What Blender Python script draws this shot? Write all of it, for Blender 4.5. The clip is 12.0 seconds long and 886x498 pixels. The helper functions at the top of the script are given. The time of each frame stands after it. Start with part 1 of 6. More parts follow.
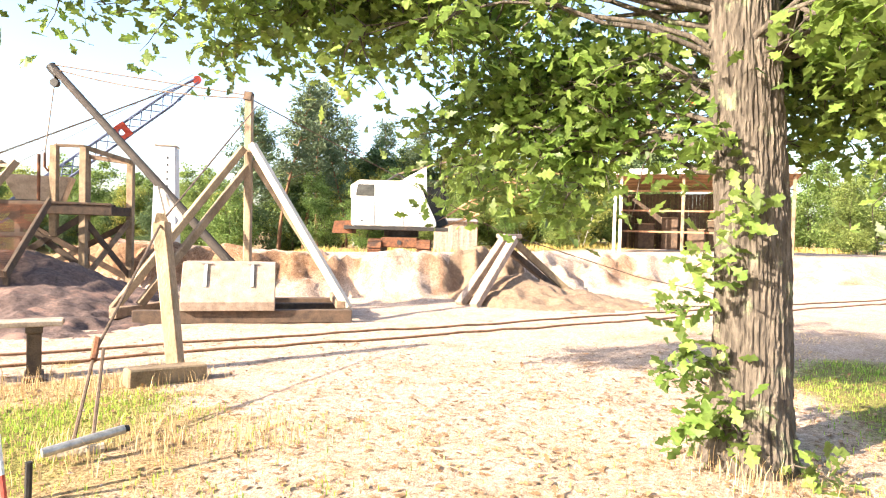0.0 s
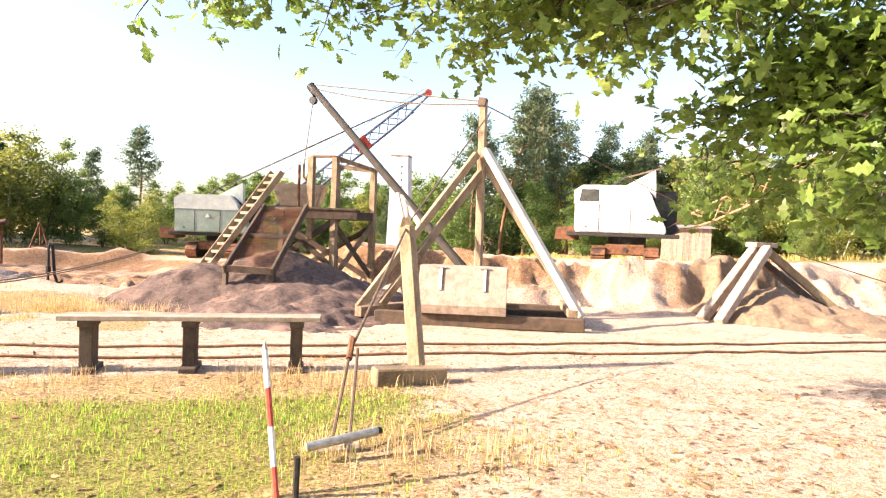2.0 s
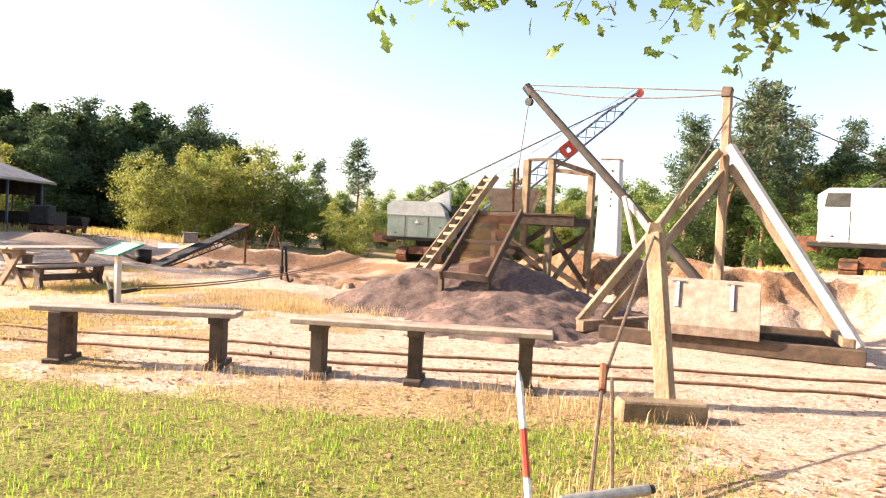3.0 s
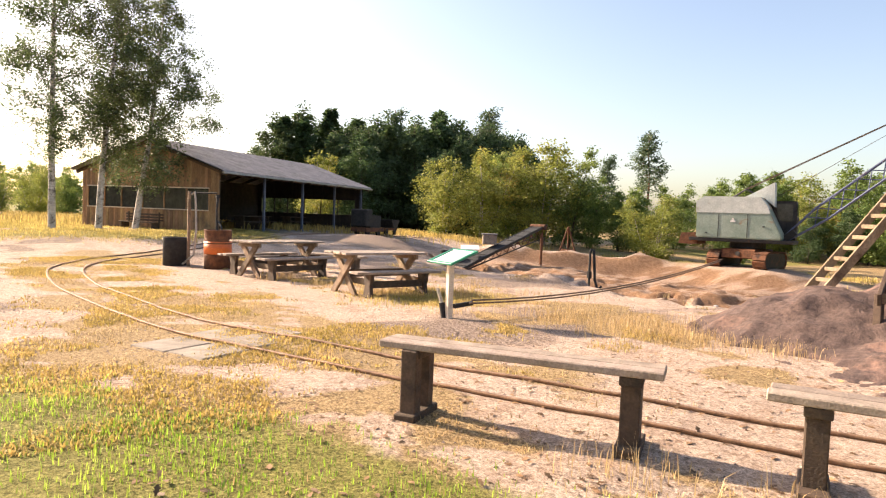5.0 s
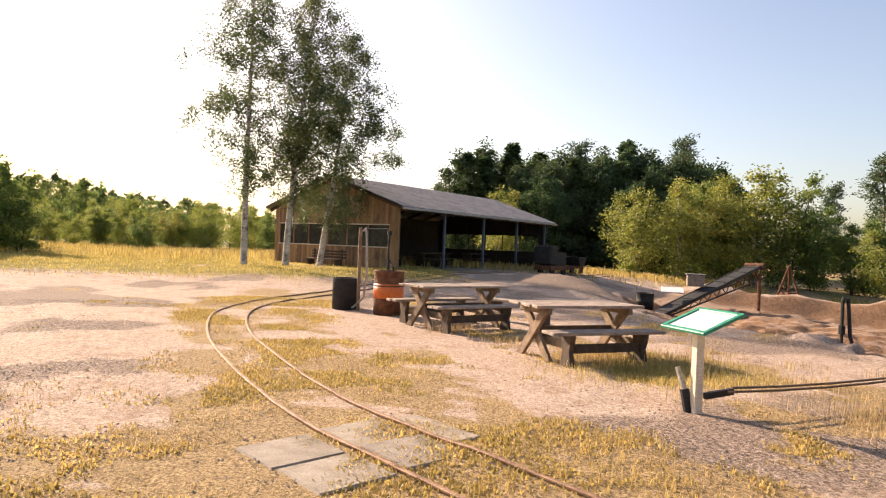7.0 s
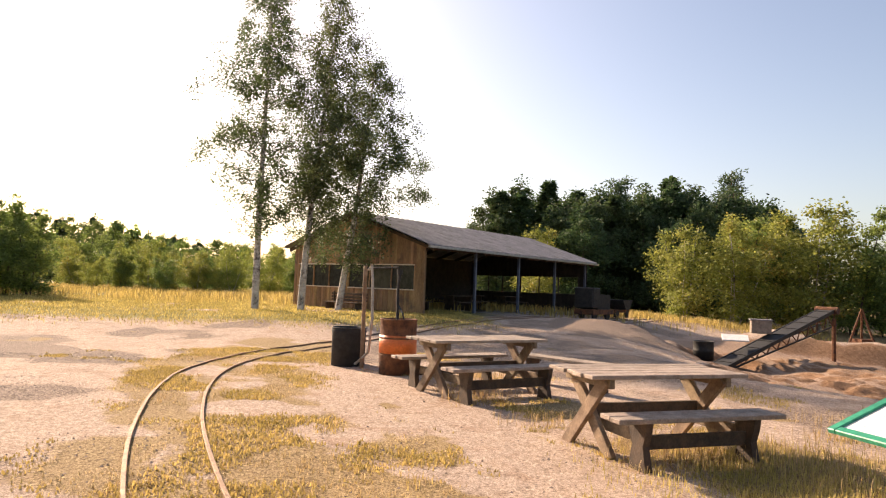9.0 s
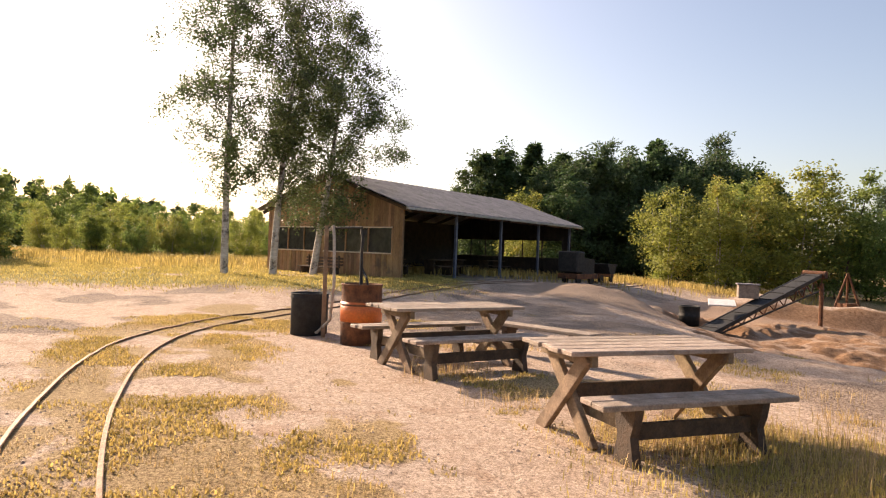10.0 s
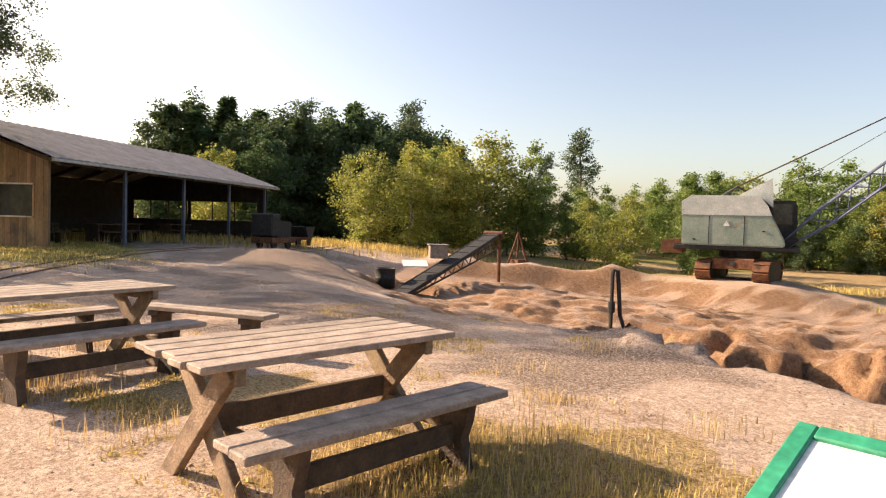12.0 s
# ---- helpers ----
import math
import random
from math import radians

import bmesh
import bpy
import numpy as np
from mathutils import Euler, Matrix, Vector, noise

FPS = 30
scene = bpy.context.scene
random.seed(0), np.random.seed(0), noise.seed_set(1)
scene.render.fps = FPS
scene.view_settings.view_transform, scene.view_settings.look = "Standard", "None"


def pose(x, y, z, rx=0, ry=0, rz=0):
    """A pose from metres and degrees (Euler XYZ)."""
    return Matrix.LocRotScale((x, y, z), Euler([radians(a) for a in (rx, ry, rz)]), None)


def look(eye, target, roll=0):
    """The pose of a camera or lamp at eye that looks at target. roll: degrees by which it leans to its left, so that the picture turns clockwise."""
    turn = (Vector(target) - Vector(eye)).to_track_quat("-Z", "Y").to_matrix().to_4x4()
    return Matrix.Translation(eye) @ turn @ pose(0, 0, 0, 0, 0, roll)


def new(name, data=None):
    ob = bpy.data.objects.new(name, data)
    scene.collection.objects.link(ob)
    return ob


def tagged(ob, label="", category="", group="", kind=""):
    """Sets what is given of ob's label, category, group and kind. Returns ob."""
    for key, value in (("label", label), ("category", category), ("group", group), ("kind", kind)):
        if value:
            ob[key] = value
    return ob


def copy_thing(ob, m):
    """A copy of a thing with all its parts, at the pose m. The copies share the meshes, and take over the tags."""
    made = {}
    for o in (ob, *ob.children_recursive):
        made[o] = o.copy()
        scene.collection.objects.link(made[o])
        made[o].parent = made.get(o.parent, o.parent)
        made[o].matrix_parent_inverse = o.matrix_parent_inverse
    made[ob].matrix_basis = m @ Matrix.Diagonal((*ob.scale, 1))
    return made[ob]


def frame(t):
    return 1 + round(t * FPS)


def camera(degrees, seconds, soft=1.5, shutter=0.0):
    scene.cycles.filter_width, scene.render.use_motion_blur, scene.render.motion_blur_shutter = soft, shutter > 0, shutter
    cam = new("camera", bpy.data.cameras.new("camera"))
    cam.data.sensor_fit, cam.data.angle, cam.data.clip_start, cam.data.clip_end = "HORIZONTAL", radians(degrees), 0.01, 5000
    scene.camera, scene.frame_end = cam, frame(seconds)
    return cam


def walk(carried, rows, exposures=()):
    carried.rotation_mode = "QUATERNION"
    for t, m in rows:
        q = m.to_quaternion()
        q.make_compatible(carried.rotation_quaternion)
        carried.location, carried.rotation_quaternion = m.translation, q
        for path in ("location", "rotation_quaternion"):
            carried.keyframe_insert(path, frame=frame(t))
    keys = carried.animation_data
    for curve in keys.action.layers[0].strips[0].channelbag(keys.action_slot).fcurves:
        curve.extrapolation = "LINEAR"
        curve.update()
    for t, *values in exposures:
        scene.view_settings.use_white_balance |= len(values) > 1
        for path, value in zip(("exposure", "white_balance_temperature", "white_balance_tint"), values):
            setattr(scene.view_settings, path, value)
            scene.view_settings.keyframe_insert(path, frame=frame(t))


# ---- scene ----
cam = camera(68.7, 12.0, soft=1.15)
PATH = [
    (0, (-0.286, 0.935, 1.472), (-0.298, 2.934, 1.42), 1.5),
    (0.5, (-0.399, 1.157, 1.483), (-0.806, 3.115, 1.43), 2.0),
    (1, (-0.449, 1.24, 1.471), (-0.984, 3.166, 1.425), 1.9),
    (1.5, (-0.518, 1.22, 1.467), (-1.167, 3.111, 1.429), 2.0),
    (2, (-0.597, 1.262, 1.456), (-1.258, 3.149, 1.402), 2.1),
    (2.5, (-0.866, 1.461, 1.434), (-1.867, 3.191, 1.361), 2.2),
    (2.7, (-1.002, 1.577, 1.44), (-2.105, 3.244, 1.372), 2.5),
    (4.3, (-2.803, 2.265, 1.35), (-4.299, 3.589, 1.27), 2.4),
    (4.5, (-3.05, 2.287, 1.411), (-4.64, 3.496, 1.306), 2.4),
    (5, (-3.776, 2.457, 1.427), (-5.519, 3.433, 1.33), 2.2),
    (5.5, (-4.374, 2.682, 1.43), (-6.197, 3.499, 1.334), 2.5),
    (6, (-5.019, 2.882, 1.435), (-6.899, 3.558, 1.343), 2.8),
    (6.5, (-5.663, 3.085, 1.445), (-7.588, 3.62, 1.343), 2.3),
    (7.5, (-6.961, 3.383, 1.515), (-8.919, 3.787, 1.584), 2.4),
    (9.3, (-9.148, 4.223, 1.489), (-11.114, 4.57, 1.606), 2.1),
    (9.5, (-9.358, 4.316, 1.486), (-11.318, 4.697, 1.595), 2.4),
    (10, (-9.791, 4.528, 1.458), (-11.751, 4.923, 1.468), 2.1),
    (10.5, (-10.162, 4.746, 1.451), (-12.111, 5.194, 1.439), 2.3),
    (11, (-10.566, 4.967, 1.419), (-12.486, 5.519, 1.323), 2.1),
    (11.5, (-10.879, 5.238, 1.428), (-12.724, 6.007, 1.343), 1.9),
    (12, (-11.252, 5.512, 1.453), (-12.843, 6.723, 1.379), 1.7),
]
EXPOSURES = [(0, 2.4, 6400, 12), (0.8, 2.35, 6500, 14), (1.5, 2.25, 6700, 16), (2.7, 2.1, 6800, 17), (4.3, 1.65, 7000, 18), (5.5, 1.6, 7100, 18), (6.5, 1.4, 7150, 19), (7.5, 1.25, 7250, 20), (10.5, 1.2, 7400, 20), (12, 1.42, 7500, 19)]
walk(cam, [(t, look(eye, target, roll)) for t, eye, target, roll in PATH], EXPOSURES)

# ---- light ----
SUN_EL, SUN_AZ = radians(26), math.atan2(-0.839, -0.545)
world = bpy.data.worlds.new("sky")
scene.world = world
world.use_nodes = True
wn = world.node_tree
sky = wn.nodes.new("ShaderNodeTexSky")
sky.sky_type, sky.sun_disc = "NISHITA", False
sky.sun_elevation, sky.sun_rotation = SUN_EL, SUN_AZ
sky.dust_density, sky.air_density, sky.ozone_density = 2.2, 1.0, 1.0
wn.links.new(sky.outputs[0], wn.nodes["Background"].inputs[0])
wn.nodes["Background"].inputs[1].default_value = 0.095
sun = new("sun", bpy.data.lights.new("sun", "SUN"))
sun.data.energy, sun.data.angle, sun.data.color = 4.7, radians(0.6), (1.0, 0.86, 0.68)
TO_SUN = Vector((math.sin(SUN_AZ) * math.cos(SUN_EL), math.cos(SUN_AZ) * math.cos(SUN_EL), math.sin(SUN_EL)))
sun.matrix_world = look(TO_SUN * 60, (0, 0, 0))


# ---- materials ----
def mat(name, c1, c2, scale=6.0, rough=0.8, metal=0.0, bump=0.25, bscale=40.0, stretch=(1, 1, 1), stain=None, stain_at=0.6,
        stain_scale=1.3, vary=0.0, coords="Object", leaf=0.0):
    """Two-scale surface: a coarse mix of c1 and c2, stains, fine relief. vary: lightness by object or by island."""
    m = bpy.data.materials.new(name)
    m.use_nodes = True
    nt = m.node_tree
    n, l = nt.nodes, nt.links
    bsdf = n["Principled BSDF"]
    tc, mp = n.new("ShaderNodeTexCoord"), n.new("ShaderNodeMapping")
    mp.inputs["Scale"].default_value = stretch
    l.new(tc.outputs[coords], mp.inputs["Vector"])
    a, b = n.new("ShaderNodeTexNoise"), n.new("ShaderNodeTexNoise")
    a.inputs["Scale"].default_value, a.inputs["Detail"].default_value, a.inputs["Roughness"].default_value = scale, 6, 0.65
    b.inputs["Scale"].default_value, b.inputs["Detail"].default_value = bscale, 4
    for q in (a, b):
        l.new(mp.outputs[0], q.inputs["Vector"])
    ramp = n.new("ShaderNodeValToRGB")
    ramp.color_ramp.elements[0].position, ramp.color_ramp.elements[1].position = 0.35, 0.68
    ramp.color_ramp.elements[0].color, ramp.color_ramp.elements[1].color = (*c1, 1), (*c2, 1)
    l.new(a.outputs[0], ramp.inputs[0])
    col = ramp.outputs[0]
    grain = n.new("ShaderNodeMix")
    grain.data_type, grain.blend_type = "RGBA", "MULTIPLY"
    grain.inputs["Factor"].default_value = 0.55
    gr = n.new("ShaderNodeMapRange")
    gr.inputs["From Min"].default_value, gr.inputs["From Max"].default_value = 0.3, 0.7
    gr.inputs["To Min"].default_value, gr.inputs["To Max"].default_value = 0.6, 1.25
    l.new(b.outputs[0], gr.inputs["Value"])
    l.new(col, grain.inputs["A"])
    l.new(gr.outputs[0], grain.inputs["B"])
    col = grain.outputs["Result"]
    if stain:
        s, sr, mx = n.new("ShaderNodeTexNoise"), n.new("ShaderNodeMapRange"), n.new("ShaderNodeMix")
        s.inputs["Scale"].default_value, s.inputs["Detail"].default_value, s.inputs["Roughness"].default_value = stain_scale, 8, 0.7
        l.new(tc.outputs[coords], s.inputs["Vector"])
        sr.inputs["From Min"].default_value, sr.inputs["From Max"].default_value = stain_at - 0.04, stain_at + 0.05
        l.new(s.outputs[0], sr.inputs["Value"])
        mx.data_type = "RGBA"
        l.new(sr.outputs[0], mx.inputs["Factor"])
        l.new(col, mx.inputs["A"])
        mx.inputs["B"].default_value = (*stain, 1)
        col = mx.outputs["Result"]
    if vary:
        geo, info, add, hsv = n.new("ShaderNodeNewGeometry"), n.new("ShaderNodeObjectInfo"), n.new("ShaderNodeMath"), n.new("ShaderNodeHueSaturation")
        mr, hr = n.new("ShaderNodeMapRange"), n.new("ShaderNodeMapRange")
        add.operation = "ADD"
        l.new(geo.outputs["Random Per Island"], add.inputs[0])
        l.new(info.outputs["Random"], add.inputs[1])
        fr = n.new("ShaderNodeMath")
        fr.operation = "FRACT"
        l.new(add.outputs[0], fr.inputs[0])
        mr.inputs["To Min"].default_value, mr.inputs["To Max"].default_value = 1 - vary, 1 + vary
        hr.inputs["To Min"].default_value, hr.inputs["To Max"].default_value = 0.5 - 0.035 * vary, 0.5 + 0.035 * vary
        l.new(fr.outputs[0], mr.inputs["Value"])
        l.new(info.outputs["Random"], hr.inputs["Value"])
        l.new(mr.outputs[0], hsv.inputs["Value"])
        l.new(hr.outputs[0], hsv.inputs["Hue"])
        l.new(col, hsv.inputs["Color"])
        col = hsv.outputs[0]
    l.new(col, bsdf.inputs["Base Color"])
    bsdf.inputs["Roughness"].default_value, bsdf.inputs["Metallic"].default_value = rough, metal
    if bump:
        bp = n.new("ShaderNodeBump")
        bp.inputs["Strength"].default_value, bp.inputs["Distance"].default_value = bump, 0.02
        l.new(b.outputs[0], bp.inputs["Height"])
        l.new(bp.outputs[0], bsdf.inputs["Normal"])
    if leaf:
        tr, ms = n.new("ShaderNodeBsdfTranslucent"), n.new("ShaderNodeMixShader")
        l.new(col, tr.inputs["Color"])
        ms.inputs[0].default_value = leaf
        l.new(bsdf.outputs[0], ms.inputs[1])
        l.new(tr.outputs[0], ms.inputs[2])
        l.new(ms.outputs[0], n["Material Output"].inputs["Surface"])
    return m


WOOD = mat("weathered_wood", (0.13, 0.085, 0.05), (0.30, 0.21, 0.13), 5, 0.85, bump=0.5, bscale=60, stain=(0.07, 0.05, 0.035), stain_at=0.62, vary=0.22)
WOOD_GREY = mat("grey_wood", (0.24, 0.18, 0.135), (0.42, 0.33, 0.26), 7, 0.8, bump=0.5, bscale=70, stain=(0.14, 0.10, 0.075), stain_at=0.64, vary=0.15)
WOOD_DARK = mat("dark_wood", (0.045, 0.03, 0.02), (0.11, 0.07, 0.042), 6, 0.85, bump=0.5, bscale=60, vary=0.2)
WOOD_BLOND = mat("sunbleached_timber", (0.17, 0.12, 0.07), (0.33, 0.245, 0.155), 4, 0.8, bump=0.5, bscale=50, stretch=(1, 1, 0.5), stain=(0.10, 0.065, 0.04), stain_at=0.60, vary=0.15)
CLAD = mat("timber_cladding", (0.22, 0.125, 0.06), (0.38, 0.225, 0.11), 3, 0.8, bump=0.4, bscale=30, stretch=(1, 1, 0.3), stain=(0.14, 0.09, 0.055), stain_at=0.60, vary=0.3)
ROOF = mat("fibre_cement_roof", (0.16, 0.15, 0.155), (0.27, 0.25, 0.25), 1.5, 0.85, bump=0.3, bscale=20, stain=(0.12, 0.12, 0.10), stain_at=0.6)
# dark pole wood; on the shed's inner boards it puts the shade into colour
DARK = mat("dark_pole_shaded_boards", (0.02, 0.016, 0.013), (0.05, 0.038, 0.03), 4, 0.9, vary=0.2)
STEELBLUE = mat("blue_painted_steel", (0.07, 0.09, 0.13), (0.13, 0.15, 0.20), 5, 0.55, 0.2, bump=0.1, stain=(0.12, 0.06, 0.035), stain_at=0.68)
GREENPAINT = mat("faded_green_paint", (0.20, 0.27, 0.215), (0.30, 0.36, 0.30), 1.6, 0.6, bump=0.12, bscale=25, stain=(0.24, 0.17, 0.11), stain_at=0.65, stain_scale=2.0)
WHITEPAINT = mat("faded_white_paint", (0.50, 0.52, 0.51), (0.70, 0.70, 0.67), 1.6, 0.6, bump=0.12, bscale=25, stain=(0.30, 0.22, 0.15), stain_at=0.66, stain_scale=2.0)
PALEROOF = mat("sunbleached_hood", (0.42, 0.46, 0.42), (0.60, 0.62, 0.57), 1.6, 0.6, bump=0.12, bscale=25, stain=(0.30, 0.22, 0.15), stain_at=0.68, stain_scale=2.0)
RUST = mat("rusted_steel", (0.085, 0.035, 0.018), (0.24, 0.10, 0.045), 7, 0.85, 0.25, bump=0.5, bscale=60, stain=(0.04, 0.022, 0.015), stain_at=0.58)
RAIL = mat("rail_steel", (0.17, 0.09, 0.05), (0.36, 0.22, 0.13), 9, 0.7, 0.35, bump=0.3, bscale=60)
BLACKSTEEL = mat("black_steel", (0.012, 0.012, 0.012), (0.04, 0.036, 0.032), 7, 0.65, 0.3, bump=0.3, stain=(0.09, 0.045, 0.025), stain_at=0.66)
REDPAINT = mat("red_paint", (0.36, 0.04, 0.02), (0.55, 0.09, 0.05), 9, 0.55, bump=0.15, stain=(0.16, 0.05, 0.03), stain_at=0.66)
ORANGE = mat("orange_paint", (0.58, 0.12, 0.02), (0.72, 0.20, 0.04), 6, 0.5, bump=0.15, stain=(0.16, 0.06, 0.03), stain_at=0.66, stain_scale=4)
LATTICE = mat("lattice_blue_grey", (0.07, 0.09, 0.16), (0.13, 0.15, 0.23), 8, 0.6, 0.3, bump=0.2, stain=(0.15, 0.06, 0.035), stain_at=0.66)
LATTICE_RUST = mat("lattice_rusty", (0.30, 0.15, 0.07), (0.42, 0.28, 0.16), 8, 0.7, 0.2, bump=0.2)
GLASS = mat("dusty_glass", (0.03, 0.03, 0.028), (0.07, 0.068, 0.06), 3, 0.12, bump=0.0)
RUBBER = mat("black_plastic", (0.012, 0.012, 0.013), (0.03, 0.03, 0.03), 8, 0.85, bump=0.15)
GALV = mat("galvanised_pipe", (0.30, 0.29, 0.27), (0.48, 0.46, 0.43), 12, 0.45, 0.7, bump=0.15)
WHITE = mat("white_paint", (0.62, 0.60, 0.56), (0.78, 0.76, 0.72), 5, 0.6, bump=0.15, stain=(0.45, 0.38, 0.30), stain_at=0.68)
WHITEWASH = mat("whitewashed_timber", (0.55, 0.46, 0.36), (0.74, 0.64, 0.50), 5, 0.75, bump=0.4, bscale=50, stain=(0.36, 0.26, 0.17), stain_at=0.66)
CONCRETE = mat("concrete", (0.23, 0.185, 0.14), (0.37, 0.31, 0.245), 6, 0.9, bump=0.4, bscale=70, stain=(0.17, 0.135, 0.09), stain_at=0.58, vary=0.12)
GREENTRIM = mat("green_trim", (0.01, 0.20, 0.11), (0.02, 0.27, 0.15), 5, 0.45, bump=0.05)
PANEL = mat("white_board", (0.70, 0.70, 0.68), (0.80, 0.80, 0.78), 3, 0.35, bump=0.03)
PRINT = mat("grey_print", (0.55, 0.55, 0.54), (0.64, 0.64, 0.62), 12, 0.4, bump=0.0)
CABLE = mat("wire_rope", (0.09, 0.06, 0.04), (0.20, 0.14, 0.095), 30, 0.7, 0.4, bump=0.3, bscale=200)
HOSE = mat("grey_hose", (0.30, 0.27, 0.22), (0.45, 0.40, 0.33), 10, 0.6, bump=0.1)
BARK_OAK = mat("oak_bark", (0.04, 0.031, 0.023), (0.14, 0.115, 0.088), 20, 0.95, bump=1.0, bscale=55, stretch=(1, 1, 0.28), stain=(0.16, 0.18, 0.10), stain_at=0.61, stain_scale=5)
BARK_BIRCH = mat("birch_bark", (0.36, 0.32, 0.27), (0.60, 0.56, 0.50), 4, 0.8, bump=0.3, bscale=20, stretch=(1, 1, 3), stain=(0.07, 0.055, 0.045), stain_at=0.54, stain_scale=2.2)
BARK_PINE = mat("pine_bark", (0.10, 0.055, 0.03), (0.26, 0.13, 0.065), 6, 0.9, bump=0.6, bscale=18, stretch=(1, 1, 0.4))
BARK_DARK = mat("dark_bark", (0.05, 0.038, 0.028), (0.12, 0.09, 0.065), 6, 0.9, bump=0.5, bscale=18)
L_OAK = mat("oak_leaves", (0.11, 0.22, 0.04), (0.24, 0.34, 0.08), 1.2, 0.45, bump=0.0, vary=0.5, leaf=0.6, stain=(0.25, 0.15, 0.04), stain_at=0.70)
L_BIRCH = mat("birch_leaves", (0.06, 0.095, 0.033), (0.145, 0.175, 0.06), 0.8, 0.45, bump=0.0, vary=0.45, leaf=0.4)
L_BUSH = mat("willow_leaves", (0.21, 0.25, 0.05), (0.36, 0.35, 0.08), 0.5, 0.6, bump=0.0, vary=0.4, leaf=0.5, stain=(0.34, 0.23, 0.05), stain_at=0.60, stain_scale=0.5)
L_GREEN = mat("broad_leaves", (0.12, 0.19, 0.045), (0.25, 0.31, 0.08), 0.5, 0.6, bump=0.0, vary=0.4, leaf=0.5)
L_DARK = mat("spruce_needles", (0.05, 0.095, 0.035), (0.11, 0.155, 0.055), 0.6, 0.7, bump=0.0, vary=0.4, leaf=0.35)
L_PINE = mat("pine_needles", (0.075, 0.12, 0.06), (0.14, 0.18, 0.085), 0.6, 0.7, bump=0.0, vary=0.35, leaf=0.3)
GRASS = mat("green_grass", (0.17, 0.33, 0.025), (0.37, 0.47, 0.075), 0.7, 0.6, bump=0.0, vary=0.4, leaf=0.5)
STRAW = mat("dry_grass", (0.40, 0.28, 0.11), (0.66, 0.50, 0.25), 0.7, 0.7, bump=0.0, vary=0.4, leaf=0.35)
TUFT = mat("tuft_grass", (0.38, 0.29, 0.075), (0.62, 0.46, 0.16), 0.9, 0.65, bump=0.0, vary=0.4, leaf=0.4)
LITTER = mat("fallen_leaves", (0.16, 0.085, 0.035), (0.34, 0.20, 0.09), 3, 0.7, bump=0.0, vary=0.5)
PEBBLE = mat("pebbles", (0.16, 0.12, 0.095), (0.36, 0.28, 0.22), 8, 0.85, bump=0.2, vary=0.45)
GRAVEL = mat("dark_gravel", (0.045, 0.029, 0.024), (0.11, 0.075, 0.058), 14, 0.95, bump=1.0, bscale=45, vary=0.3, stain=(0.17, 0.105, 0.075), stain_at=0.57, stain_scale=1.1)
# white render; the blue-grey of its shaded side is put into the colour
PYLON = mat("shaded_white_render", (0.33, 0.36, 0.40), (0.46, 0.48, 0.50), 3, 0.85, bump=0.3, bscale=30, stain=(0.28, 0.27, 0.24), stain_at=0.62)
GRAVEL_BROWN = mat("brown_gravel", (0.22, 0.135, 0.085), (0.36, 0.24, 0.16), 14, 0.95, bump=1.0, bscale=45, vary=0.3)


# ---- mesh helpers ----
def part(name, bm, material, parent=None, label="", smooth=False):
    me = bpy.data.meshes.new(name)
    bm.to_mesh(me)
    bm.free()
    me.materials.append(material)
    if smooth:
        me.polygons.foreach_set("use_smooth", [True] * len(me.polygons))
    ob = new(name, me)
    if parent:
        ob.parent = parent
    if label:
        ob["label"] = label
    return ob


def mesh_part(name, verts, faces, material, parent=None, label="", smooth=False):
    me = bpy.data.meshes.new(name)
    me.from_pydata(verts, [], faces)
    me.materials.append(material)
    if smooth:
        me.polygons.foreach_set("use_smooth", [True] * len(me.polygons))
    ob = new(name, me)
    if parent:
        ob.parent = parent
    if label:
        ob["label"] = label
    return ob


def thing(name, m, label, category, group="", kind=""):
    ob = new(name)
    ob.empty_display_size = 0.2
    ob.matrix_world = m
    return tagged(ob, label, category, group, kind)


def box(size, at=(0, 0, 0), rot=(0, 0, 0), bevel=0.006, bm=None):
    """A bevelled block of that size, centred at at."""
    b = bmesh.new()
    bmesh.ops.create_cube(b, size=1)
    bmesh.ops.scale(b, vec=size, verts=b.verts)
    if bevel:
        bmesh.ops.bevel(b, geom=b.edges[:], offset=min(bevel, min(size) * 0.3), segments=1, affect="EDGES")
    bmesh.ops.transform(b, matrix=pose(*at, *rot), verts=b.verts)
    if bm is None:
        return b
    me = bpy.data.meshes.new("tmp")
    b.to_mesh(me)
    b.free()
    bm.from_mesh(me)
    bpy.data.meshes.remove(me)
    return bm


def between(p, q, up=(0, 0, 1)):
    """A frame at the middle of p and q, its x from p to q, its z as near up as can be."""
    p, q = Vector(p), Vector(q)
    x = (q - p).normalized()
    u = Vector(up)
    if abs(x.dot(u)) > 0.98:
        u = Vector((0, 1, 0))
    y = u.cross(x).normalized()
    z = x.cross(y)
    m = Matrix((x, y, z)).transposed().to_4x4()
    m.translation = (p + q) / 2
    return m, (q - p).length


def beam(p, q, w, h, bevel=0.006, bm=None, up=(0, 0, 1)):
    m, length = between(p, q, up)
    b = box((length, w, h), bevel=bevel)
    bmesh.ops.transform(b, matrix=m, verts=b.verts)
    if bm is None:
        return b
    me = bpy.data.meshes.new("tmp")
    b.to_mesh(me)
    b.free()
    bm.from_mesh(me)
    bpy.data.meshes.remove(me)
    return bm


